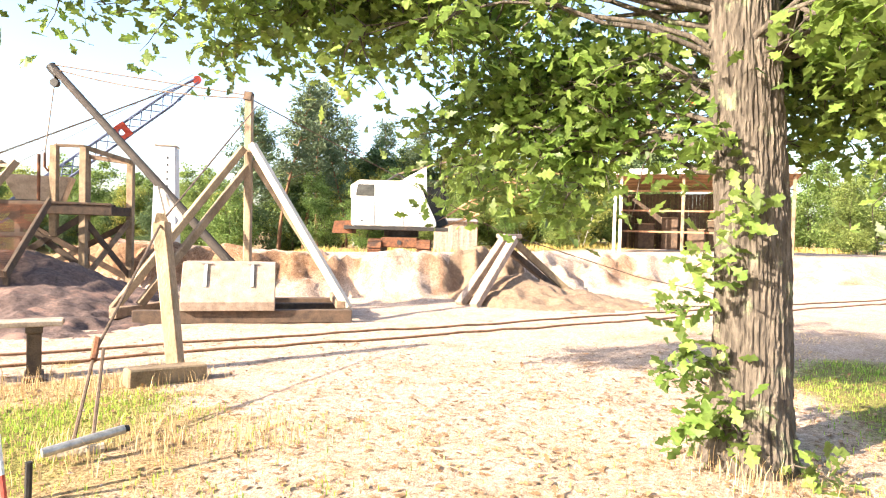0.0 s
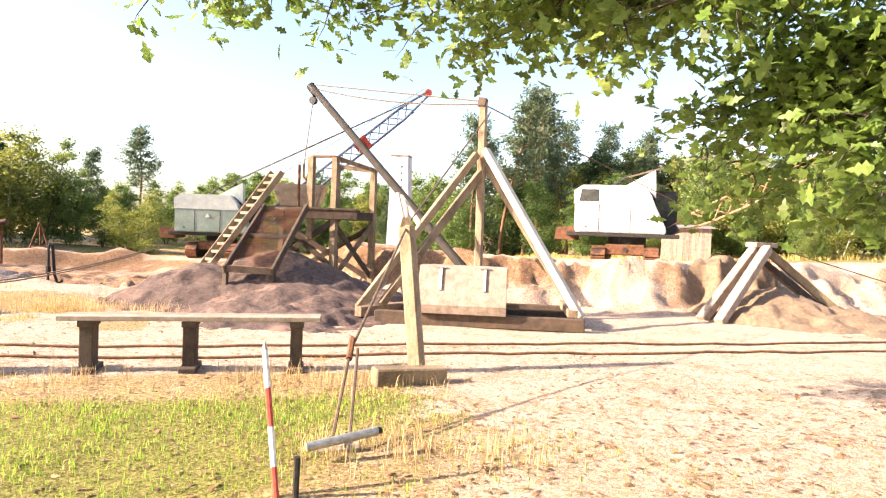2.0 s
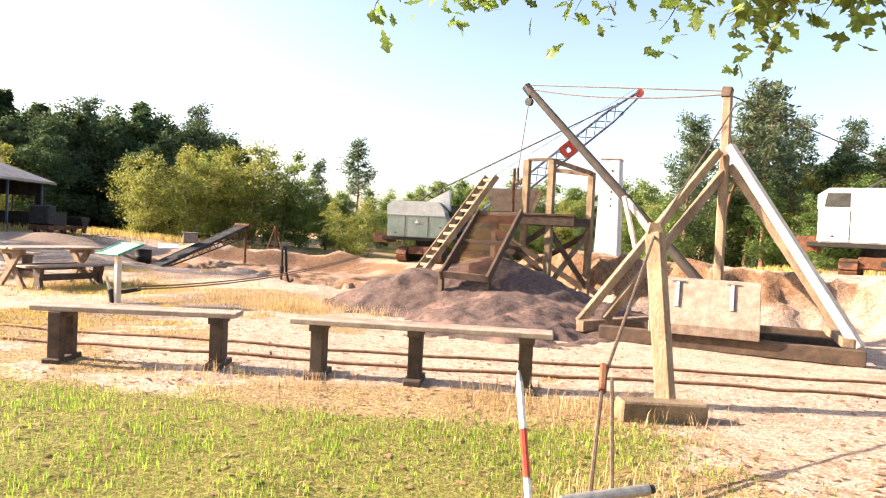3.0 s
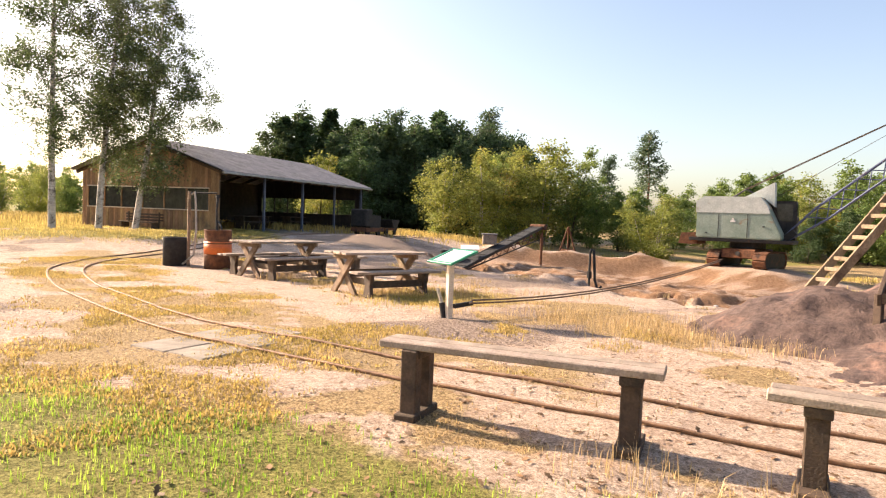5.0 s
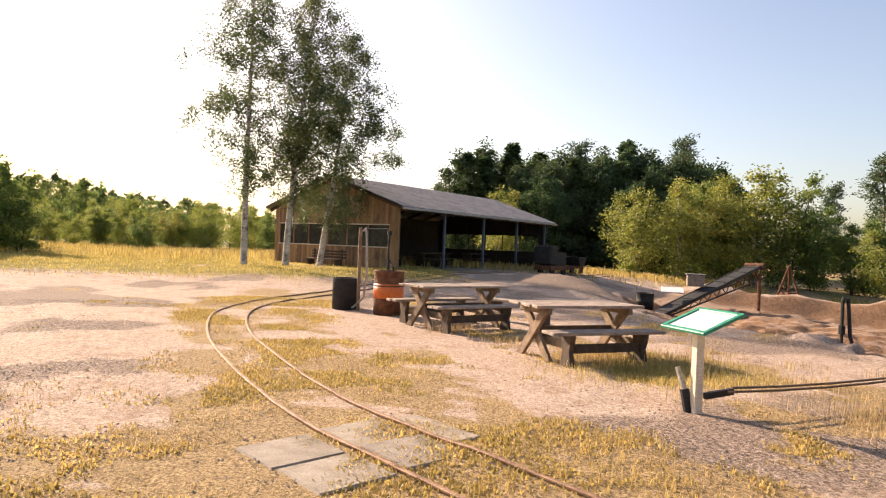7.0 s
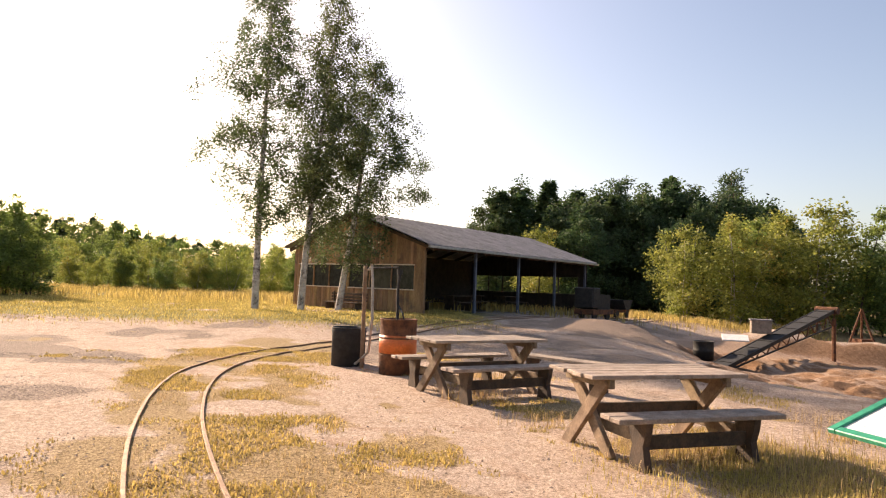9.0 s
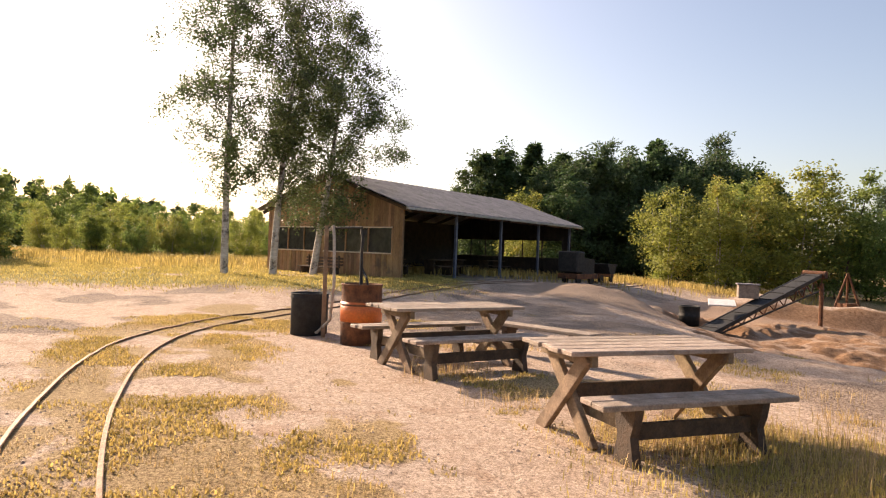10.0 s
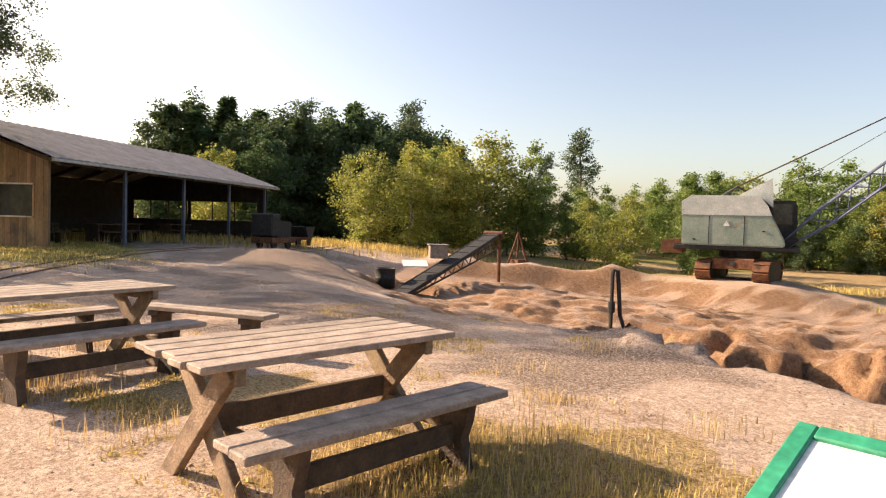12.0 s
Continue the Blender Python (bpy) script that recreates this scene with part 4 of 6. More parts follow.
# ---- cable excavators ----
def make_excavator(m, paint, roof_paint, latt, label, boom_tip, scale, turn, jib_disc=0, rear_window=False):
    """A crawler crane with its length along x (boom at +x), on ground z 0, 4 m body."""
    m = m @ Matrix.Scale(scale, 4)
    boom_tip = m.inverted() @ Vector(boom_tip)
    e = thing("cable_excavator", m, label, "excavator", "cable excavators")
    body = prism([(-2.05, 1.28), (1.45, 1.28), (1.45, 1.5), (0.85, 2.75), (0.55, 3.12), (-1.75, 3.12), (-2.05, 2.9)], 2.5)
    bmesh.ops.bevel(body, geom=body.edges[:], offset=0.05, segments=2, affect="EDGES")
    bo = part("house", body, paint, e)
    part("roof_hood", prism([(-2.08, 2.42), (0.98, 2.42), (0.86, 2.76), (0.56, 3.15), (-1.75, 3.15), (-2.09, 2.92)], 2.54), roof_paint, e, "sun-bleached roof hood")
    part("roof_fin", prism([(-0.25, 3.14), (0.62, 3.14), (1.05, 2.75), (1.0, 3.85)], 0.7), roof_paint, e)
    for x in (-1.1, 0.1):
        part("door_seam", box((0.025, 2.52, 1.05), (x, 0, 1.86), bevel=0.0), BLACKSTEEL, bo)
    for y in (-1.262, 1.262):
        part("maker_plate", prism([(-0.12, 0), (0.12, 0), (0, 0.2)], 0.012, m=pose(-0.5, y, 2.02)), WHITE, bo)
        part("latch", box((0.1, 0.03, 0.05), (0.75, y, 1.85)), BLACKSTEEL, bo)
        part("latch", box((0.1, 0.03, 0.05), (-1.6, y, 1.5)), BLACKSTEEL, bo)
    cab = part("cab", prism([(0.75, 1.3), (1.75, 1.3), (1.8, 2.2), (1.72, 3.05), (0.6, 3.05), (0.85, 2.4)], 0.95, m=pose(0.12, 0.78, 0)), BLACKSTEEL, e, "dark cab with wide windows")
    for y in (0.298, 1.262):
        part("window", prism([(1.05, 2.15), (1.62, 2.15), (1.6, 2.92), (0.9, 2.92)], 0.012, m=pose(0.12, y, 0)), GLASS, cab)
    part("window", box((0.012, 0.75, 0.75), (1.9, 0.78, 2.55), bevel=0.0), GLASS, cab)
    part("window_frame", box((0.03, 0.9, 0.05), (1.9, 0.78, 2.15), bevel=0.0), paint, cab)
    part("deck", box((4.3, 2.4, 0.16), (-0.2, 0, 1.2), bevel=0.02), BLACKSTEEL, e)
    part("counterweight", prism([(-2.85, 0.95), (-2.02, 0.95), (-2.02, 1.5), (-2.75, 1.45)], 2.0), RUST, e)
    part("slew_ring", tube([(0, 0, 0.85), (0, 0, 1.15)], 0.75, 20), BLACKSTEEL, e)
    under = pose(0, 0, 0, 0, 0, turn)

    def below(name, bm, material, parent, text=""):
        bmesh.ops.transform(bm, matrix=under, verts=bm.verts)
        return part(name, bm, material, parent, text)
    below("car_body", box((2.3, 1.5, 0.42), (0, 0, 0.62), bevel=0.04), RUST, e)
    for u in (-1.16, 1.16):
        below("axle_boss", tube([(u - 0.03, 0, 0.62), (u + 0.03, 0, 0.62)], 0.1, 12), BLACKSTEEL, e)
    if rear_window:
        for y in (-1.275, 1.275):
            part("rear_window", prism([(-1.88, 2.5), (-1.12, 2.5), (-1.12, 2.98), (-1.8, 2.98)], 0.014, m=pose(0, y, 0)), GLASS, bo)
    for s in (-1, 1):
        y = s * 1.0
        out = [(-1.45, 0.36), (-1.3, 0.62), (-1.0, 0.72), (1.0, 0.72), (1.3, 0.62), (1.45, 0.36), (1.3, 0.08), (1.0, -0.04), (-1.0, -0.04), (-1.3, 0.08)]
        cr = below("crawler", prism([(u * 0.95, 0.34 + (v - 0.34) * 0.86) for u, v in out], 0.46, m=pose(0, y, 0)), BLACKSTEEL, e, "worn crawler track")
        for i in range(len(out)):
            a, b = Vector((out[i][0], y, out[i][1])), Vector((out[(i + 1) % 10][0], y, out[(i + 1) % 10][1]))
            k = max(1, round((b - a).length / 0.25))
            for j in range(k):
                p, q = a.lerp(b, (j + 0.08) / k), a.lerp(b, (j + 0.92) / k)
                below("track_pad", beam(p, q, 0.56, 0.07, 0.012), RUST, cr)
    foot, tip = Vector((1.5, 0.25, 1.35)), Vector(boom_tip)
    ax = (tip - foot).normalized()
    sy = Vector((0, 1, 0))
    sz = ax.cross(sy).normalized()
    L = (tip - foot).length
    n = int(L / 0.75)
    bo = part("boom_foot", beam(foot - ax * 0.1, foot + ax * 0.5, 0.5, 0.3), BLACKSTEEL, e)
    for a, c in ((-1, -1), (-1, 1), (1, -1), (1, 1)):
        pts = [foot + ax * L * f + sy * (a * w) + sz * (c * w) for f, w in ((0, 0.12), (0.15, 0.33), (0.85, 0.30), (1.0, 0.1))]
        part("boom_chord", tube(pts, 0.042, 6), latt, e)
    for a, c, a2, c2 in ((-1, -1, 1, -1), (1, -1, 1, 1), (1, 1, -1, 1), (-1, 1, -1, -1)):
        for i in range(n):
            f, g = 0.1 + 0.8 * i / n, 0.1 + 0.8 * (i + 1) / n
            if i % 2:
                a_, c_, a2_, c2_ = a2, c2, a, c
            else:
                a_, c_, a2_, c2_ = a, c, a2, c2
            part("lacing_bar", tube([foot + ax * L * f + sy * (a_ * 0.3) + sz * (c_ * 0.3), foot + ax * L * g + sy * (a2_ * 0.3) + sz * (c2_ * 0.3)], 0.025, 5), latt, e)
    part("tip_sheave", tube([tip - sy * 0.14, tip + sy * 0.14], 0.2, 14), REDPAINT, e, "red tip sheave")
    if jib_disc:
        c = foot + ax * L * jib_disc
        pl = bmesh.new()
        for s in (-1, 1):
            q = [[pl.verts.new(c + ax * u * r + sz * v * r + sy * s * 0.37) for u, v in ((-1, -1), (1, -1), (1, 1), (-1, 1))] for r in (0.36, 0.15)]
            for i in range(4):
                pl.faces.new((q[0][i], q[0][(i + 1) % 4], q[1][(i + 1) % 4], q[1][i]))
        bmesh.ops.solidify(pl, geom=pl.faces[:], thickness=0.03)
        part("splice_plate", pl, REDPAINT, e, "red splice plate with round hole")
    gan = Vector((-0.2, 0, 3.55))
    part("gantry", tube([(-0.9, 0.3, 3.1), gan, (0.6, 0.3, 3.1)], 0.05, 6), BLACKSTEEL, e)
    for k in (-0.25, 0, 0.25):
        part("boom_cable", tube([gan + sy * k, tip + sy * k * 0.5], 0.016, 4), CABLE, e)
    part("hoist_cable", tube([Vector((0.9, 0, 3.1)), tip + sz * 0.3], 0.014, 4), CABLE, e)
    return e


def make_chimney():
    c = thing("white_pylon", pose(-12.45, 28.9, -0.17, 0, 0, 12), "white concrete pylon with small dark holes", "pylon")
    b = bmesh.new()
    for z0, z1, w0, w1 in ((-0.5, 5.0, 0.54, 0.40),):
        q = [[b.verts.new((s * w, t * w, z)) for s, t in ((-1, -1), (1, -1), (1, 1), (-1, 1))] for w, z in ((w0, z0), (w1, z1))]
        b.faces.new(q[0][::-1])
        b.faces.new(q[1])
        for i in range(4):
            b.faces.new((q[0][i], q[0][(i + 1) % 4], q[1][(i + 1) % 4], q[1][i]))
    bmesh.ops.bevel(b, geom=b.edges[:], offset=0.03, segments=2, affect="EDGES")
    part("shaft", b, PYLON, c)
    part("cap", box((0.86, 0.86, 0.06), (0, 0, 5.02), bevel=0.01), CONCRETE, c)
    for k in range(6):
        z = 3.0 + 0.3 * k
        part("bolt_hole", box((0.05, 0.02, 0.09), (0.1, -(0.527 - 0.0255 * z) - 0.008, z), bevel=0.0), BLACKSTEEL, c)


# ---- open shed ----
def make_shed():
    A, D, N = Vector((-34.5, 7.9, 0)), Vector((-0.653, 0.757, 0)), Vector((-0.757, -0.653, 0))
    L, W, z0, ze, zr = 14.15, 8.2, 0.33, 3.2, 4.62
    a = math.degrees(math.atan2(D.y, D.x))
    s = thing("open_shed", pose(A.x, A.y, z0, 0, 0, a), "long timber-clad shed with open front and grey roof", "shed")
    # along x the open front, +y into the depth
    e, r = ze - z0, zr - z0

    def put(name, bm, m, label="", parent=None):
        return part(name, bm, m, parent or s, label)
    put("floor_slab", box((L, W, 0.12), (L / 2, W / 2, -0.03), bevel=0.01), CONCRETE)
    for i in range(5):
        x = i * L / 4
        put("steel_post", box((0.11, 0.11, e), (min(max(x, 0.08), L - 0.08), 0.08, e / 2), bevel=0.006), STEELBLUE if i else CLAD)
    for k in (0, 1):
        y0, y1 = (-0.45, W / 2) if k == 0 else (W / 2, W + 0.45)
        za, zb = (e - 0.1, r) if k == 0 else (r, e - 0.1)
        roof = bmesh.new()
        nx = 160
        rows = [[], [], [], []]
        for i in range(nx + 1):
            x = -0.35 + (L + 0.7) * i / nx
            w = 0.02 * math.cos(i * math.pi / 2)
            for j, (y, z) in enumerate(((y0, za + 0.06), (y1, zb + 0.06), (y1, zb - 0.01), (y0, za - 0.01))):
                rows[j].append(roof.verts.new((x, y, z + w)))
        for j in range(4):
            for i in range(nx):
                roof.faces.new((rows[j][i], rows[j][i + 1], rows[(j + 1) % 4][i + 1], rows[(j + 1) % 4][i]))
        put("roof_slope", roof, ROOF)
        for i in range(9):
            x = i * L / 8
            put("rafter", beam((x, y0, za - 0.1), (x, y1, zb - 0.1), 0.07, 0.16), WOOD_DARK)
    put("gutter", beam((-0.35, -0.5, e - 0.13), (L + 0.35, -0.5, e - 0.13), 0.11, 0.09), GALV)
    put("eave_beam", beam((0, 0.08, e - 0.1), (L, 0.08, e - 0.1), 0.1, 0.2), WOOD_DARK)
    # gable ends: boards below and above a window strip, in single boards
    for gx, shown in ((0.0, True), (L, False)):
        nb = 54
        for i in range(nb):
            y = (i + 0.5) * W / nb
            zt = e + (r - e) * (1 - abs(y - W / 2) / (W / 2)) - 0.12
            off = 0.012 * (i % 2)
            # far gable is seen from inside: indoor shade put into its board colour
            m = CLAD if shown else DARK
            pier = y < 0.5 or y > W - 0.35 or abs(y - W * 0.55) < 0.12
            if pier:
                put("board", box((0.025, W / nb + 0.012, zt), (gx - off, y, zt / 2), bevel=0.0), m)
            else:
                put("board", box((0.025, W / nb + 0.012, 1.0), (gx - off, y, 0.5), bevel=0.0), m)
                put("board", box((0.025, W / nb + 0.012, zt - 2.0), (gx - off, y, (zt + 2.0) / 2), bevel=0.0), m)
        for y0, y1 in ((0.5, W * 0.55 - 0.12), (W * 0.55 + 0.12, W - 0.35)):
            put("window_sill", box((0.12, y1 - y0, 0.05), (gx - 0.03, (y0 + y1) / 2, 1.0)), WHITEWASH if shown else DARK)
            put("window_head", box((0.08, y1 - y0, 0.05), (gx - 0.03, (y0 + y1) / 2, 2.02)), WHITEWASH if shown else DARK)
            if shown:
                put("glazing", box((0.012, y1 - y0, 0.97), (gx + 0.012, (y0 + y1) / 2, 1.51), bevel=0.0), GLASS)
            k = 3
            for j in range(k + 1):
                put("mullion", box((0.05, 0.06, 1.0), (gx - 0.02, y0 + (y1 - y0) * j / k, 1.5)), CLAD if shown else DARK)
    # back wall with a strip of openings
    # walls and inner sheets carry the shed's indoor shade as a dark colour
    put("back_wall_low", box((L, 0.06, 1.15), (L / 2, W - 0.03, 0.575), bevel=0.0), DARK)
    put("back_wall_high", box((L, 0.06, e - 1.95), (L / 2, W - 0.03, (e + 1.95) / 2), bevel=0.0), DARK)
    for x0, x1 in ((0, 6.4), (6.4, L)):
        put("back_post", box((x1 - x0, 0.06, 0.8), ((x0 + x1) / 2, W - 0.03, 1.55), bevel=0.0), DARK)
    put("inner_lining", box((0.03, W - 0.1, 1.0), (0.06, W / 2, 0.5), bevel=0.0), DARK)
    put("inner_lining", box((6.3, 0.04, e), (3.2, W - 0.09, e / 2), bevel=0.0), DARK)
    # dark benches and tables kept inside
    for x, y, l in ((2.4, 3.0, 1.8), (5.6, 2.6, 1.8), (8.6, 4.2, 2.0), (11.6, 3.6, 1.8)):
        tb = thing("indoor_table", s.matrix_world @ pose(x, y, 0.03), "dark table with benches in the open shed", "table", "tables in the shed")
        part("top", box((l, 0.75, 0.05), (0, 0, 0.72)), WOOD_DARK, tb)
        for u in (-1, 1):
            part("leg_panel", box((0.06, 0.6, 0.7), (u * (l / 2 - 0.2), 0, 0.35)), WOOD_DARK, tb)
            part("seat_plank", box((l, 0.28, 0.045), (0, u * 0.62, 0.43)), WOOD_DARK, tb)
            part("seat_leg", box((0.06, 0.25, 0.41), (l / 2 - 0.3, u * 0.62, 0.2)), WOOD_DARK, tb)
    # bench against the gable
    g = thing("slatted_bench", s.matrix_world @ pose(-1.0, 3.6, -0.1, 0, 0, 90), "dark slatted bench before the shed gable", "bench")
    for k in range(3):
        part("seat_slat", box((2.2, 0.11, 0.04), (0, -0.14 + 0.13 * k, 0.46)), WOOD_DARK, g)
        part("back_slat", box((2.2, 0.03, 0.09), (0, -0.32, 0.56 + 0.13 * k)), WOOD_DARK, g)
    for u in (-0.9, 0.9):
        part("leg", box((0.07, 0.45, 0.46), (u, -0.05, 0.22)), WOOD_DARK, g)
        part("back_post", box((0.07, 0.06, 0.5), (u, -0.28, 0.68)), WOOD_DARK, g)


def make_shed_right():
    z = 0.98
    s = thing("lean_to_shed", pose(6.9, 28.2, z, 0, 0, -20), "open lean-to shed with pale posts and brown roof boards", "shed")
    W, Dp, hf = 6.5, 4.0, 3.0
    for x in (-0.18, 0.06, 2.5, 4.6, W):
        part("post", box((0.12, 0.12, hf + 0.25), (x, 0, hf / 2 - 0.1)), WHITEWASH if x < 1 else WOOD, s)
        part("post", box((0.12, 0.12, 2.5), (x, Dp, 1.2)), WOOD, s)
    for k in range(22):
        y0 = -0.3 + k * 0.21
        part("roof_board", box((W + 0.6, 0.20, 0.03), (W / 2, y0 + 0.1, hf + 0.16 - 0.1 * y0), (-5.7, 0, 0), 0.0), CLAD, s)
    part("roof_sheet", box((W + 0.7, Dp + 0.7, 0.04), (W / 2, Dp / 2, hf + 0.2 - 0.1 * Dp / 2), (-5.7, 0, 0), 0.0), GALV, s)
    part("fascia", box((W + 0.8, 0.05, 0.22), (W / 2, -0.36, hf + 0.18)), WHITE, s)
    for k in range(int(W / 0.16)):
        x = 0.1 + k * 0.16
        part("back_board", box((0.155, 0.025, 2.6), (x, Dp + 0.05 + 0.012 * (k % 2), 1.25), bevel=0.0), WOOD_DARK, s)
    for z1 in (0.75, 1.65, 2.5):
        part("shelf_rail", box((W, 0.05, 0.08), (W / 2, 1.3, z1)), CLAD, s)
    part("side_wall", box((0.04, Dp, 2.4), (0.0, Dp / 2 + 0.3, 1.2), bevel=0.0), WOOD_DARK, s)
    for x, y, h in ((0.9, 2.4, 1.1), (2.0, 2.8, 1.4), (3.1, 2.2, 0.9), (3.9, 2.7, 1.3)):
        c = thing("wooden_crate", s.matrix_world @ pose(x, y, -0.02, 0, 0, random.uniform(-20, 20)), "dark wooden crate stored under the lean-to", "crate", "crates in the lean-to")
        part("crate_box", box((0.7, 0.6, h), (0, 0, h / 2), bevel=0.02), WOOD_DARK, c)
        part("lid", box((0.74, 0.64, 0.04), (0, 0, h + 0.02)), WOOD, c)
    h = thing("plank_hut", pose(0.2, 39.0, H(0.2, 39.0), 0, 0, 5), "small pale plank hut behind the excavator", "hut")
    for k in range(16):
        part("wall_board", box((0.155, 0.03, 1.9), (-1.2 + k * 0.16, 0.012 * (k % 2), 0.9), bevel=0.0), WOOD_GREY, h)
        part("side_board", box((0.03, 0.12, 1.9), (1.3 + 0.01 * (k % 2), 0.08 + k * 0.12, 0.9), bevel=0.0), RUST, h)
    part("roof", box((2.8, 2.3, 0.07), (0.05, 0.9, 1.9), (4, 0, 0)), ROOF, h)


# ---- pit machinery ----
def make_conveyor():
    lo, hi = Vector((-29.4, 17.5, H(-29.4, 17.5) + 0.12)), Vector((-33.0, 24.9, 1.1))
    c = thing("belt_conveyor", pose(lo.x, lo.y, 0), "dark inclined belt conveyor with lattice frame", "conveyor")
    inv = pose(-lo.x, -lo.y, 0)

    def put(name, bm, m, label=""):
        bmesh.ops.transform(bm, matrix=inv, verts=bm.verts)
        return part(name, bm, m, c, label)
    ax = (hi - lo).normalized()
    sd = ax.cross(Vector((0, 0, 1))).normalized()
    up = sd.cross(ax)
    for s in (-1, 1):
        put("upper_chord", beam(lo + sd * s * 0.32, hi + sd * s * 0.32, 0.06, 0.14), BLACKSTEEL)
        put("lower_chord", beam(lo + sd * s * 0.32 - up * 0.1, hi + sd * s * 0.32 - up * 0.6, 0.05, 0.06), BLACKSTEEL)
        for i in range(22):
            f, g = i / 22, (i + 1) / 22
            p, q = lo.lerp(hi, f), lo.lerp(hi, g)
            dp = 0.1 + 0.5 * (f if i % 2 else g)
            put("lacing_bar", tube([p + sd * s * 0.32 - up * (0 if i % 2 == 0 else dp), q + sd * s * 0.32 - up * (dp if i % 2 == 0 else 0)], 0.024, 5), RUST)
    put("belt", beam(lo + up * 0.03, hi + up * 0.03, 0.56, 0.05), RUBBER)
    for i in range(9):
        p = lo.lerp(hi, (i + 0.5) / 9)
        put("belt_rib", beam(p - sd * 0.27 + up * 0.06, p + sd * 0.27 + up * 0.06, 0.05, 0.04), BLACKSTEEL)
    put("head_roller", tube([hi - sd * 0.45, hi + sd * 0.45], 0.16, 12), RUST)
    p = lo.lerp(hi, 0.93) - up * 0.2
    put("support_post", tube([p + sd * 0.5, Vector((p.x, p.y, H(p.x, p.y) - 0.3)) + sd * 0.5], 0.08, 8), RUST)
    p = lo.lerp(hi, 0.45)
    put("motor_box", box((0.7, 0.6, 0.5), tuple(p + sd * -0.45 + Vector((0, 0, 0.42))), (0, 0, 60), 0.02), WOOD_GREY)
    put("motor_lid", box((0.8, 0.7, 0.05), tuple(p + sd * -0.45 + Vector((0, 0, 0.69))), (0, 0, 60), 0.01), ROOF)
    put("feed_tray", box((0.9, 0.7, 0.05), tuple(lo.lerp(hi, 0.22) - sd * 0.4 + Vector((0, 0, 0.5))), (15, 0, 60), 0.01), WHITE)
    d = make_drum("steel_bin", -30.9, 17.9, 0.36, 0.7, (0.5,), BLACKSTEEL, "dark open steel bin on the mound", "bin")


def make_clutter():
    # leaning post with a foot block
    p = thing("leaning_post", pose(-2.98, 7.45, 0), "tall leaning grey timber post with pointed top", "post")
    b = beam((0, 0, -0.15), (-0.24, 0.12, 1.5), 0.15, 0.14, 0.012, up=(1, 0, 0))
    part("post", b, WOOD_BLOND, p)
    part("post_cap", prism([(-0.07, 0.0), (0.07, 0.0), (0.03, 0.10), (-0.05, 0.10)], 0.13, m=pose(-0.24, 0.12, 1.49, 0, 0, 25)), WOOD_BLOND, p)
    k = part("timber_block", box((0.72, 0.17, 0.17), bevel=0.015), WOOD)
    k.matrix_world = pose(-2.88, 6.95, H(-2.9, 6.95) + 0.07, 2, 2, 44)
    tagged(k, "weathered timber block lying at the leaning post", "timber block")
    # ranging pole
    r = thing("ranging_pole", pose(-2.52, 4.22, H(-2.52, 4.22)), "slanting red and white ranging pole", "marker pole")
    a, q = Vector((0, 0, -0.05)), Vector((-0.22, 0.17, 0.75))
    for i in range(4):
        part("red_band" if i % 2 == 0 else "white_band", tube([a.lerp(q, i / 4), a.lerp(q, (i + 1) / 4)], 0.017, 8), REDPAINT if i % 2 == 0 else WHITE, r)
    part("tip", tube([q, q + (q - a).normalized() * 0.05], [0.017, 0.006], 8), GALV, r)
    s = part("steel_stub", tube([(0, 0, -0.05), (0.005, 0, 0.22)], 0.018, 8), BLACKSTEEL)
    s.matrix_world = pose(-2.44, 4.27, H(-2.44, 4.27))
    tagged(s, "short dark steel stub in the grass", "stake")
    pipe = thing("anchor_pipe", pose(-2.45, 4.92, H(-2.45, 4.92)), "galvanised anchor pipe lying in dry grass", "pipe")
    part("tube_section", tube([(-0.2, -0.2, 0.1), (0.12, 0.14, 0.15)], 0.03, 12), GALV, pipe)
    part("end_cap", tube([(0.12, 0.14, 0.15), (0.14, 0.16, 0.153)], 0.022, 12), BLACKSTEEL, pipe)
    part("ground_anchor", tube([(-0.28, 0.0, 0.0), (-0.02, 0.16, 0.02)], 0.035, 8), CONCRETE, pipe)
    g = thing("anchor_cable", pose(-2.5, 4.9, 0), "rusty guy ropes from an anchor over the leaning post", "cable")
    top = Vector((-0.72, 2.7, 1.52))
    part("lower_rope", tube([Vector((-0.1, 0.05, 0.08)), Vector((-0.35, 0.75, 0.52)), top], 0.012, 6), CABLE, g)
    part("lower_rope", tube([Vector((0.0, 0.1, 0.1)), Vector((-0.31, 0.8, 0.54))], 0.012, 6), CABLE, g)
    part("turnbuckle", tube([Vector((-0.32, 0.68, 0.48)), Vector((-0.4, 0.88, 0.6))], 0.025, 6), RUST, g)
    part("upper_rope", tube([top, Vector((-1.2, 7.5, 3.6))], 0.011, 5), CABLE, g)
    # long cable from the board to the pit
    w = thing("drag_cable", pose(-11.6, 7.2, 0), "sagging rusty drag cable across the sand", "cable")
    for off in (0.0, 0.05):
        p0, p1 = Vector((0.0, 0.1, 0.22)), Vector((-0.9, 6.6, 0.75))
        pts = [p0.lerp(p1, k / 10) + Vector((off, 0, -0.18 * 4 * (k / 10) * (1 - k / 10) + off)) for k in range(11)]
        part("rope", tube(pts, 0.013, 5), CABLE, w)
    part("hook_plate", box((0.05, 0.34, 0.06), (-0.03, 0.02, 0.2), (5, 0, 8)), BLACKSTEEL, w)
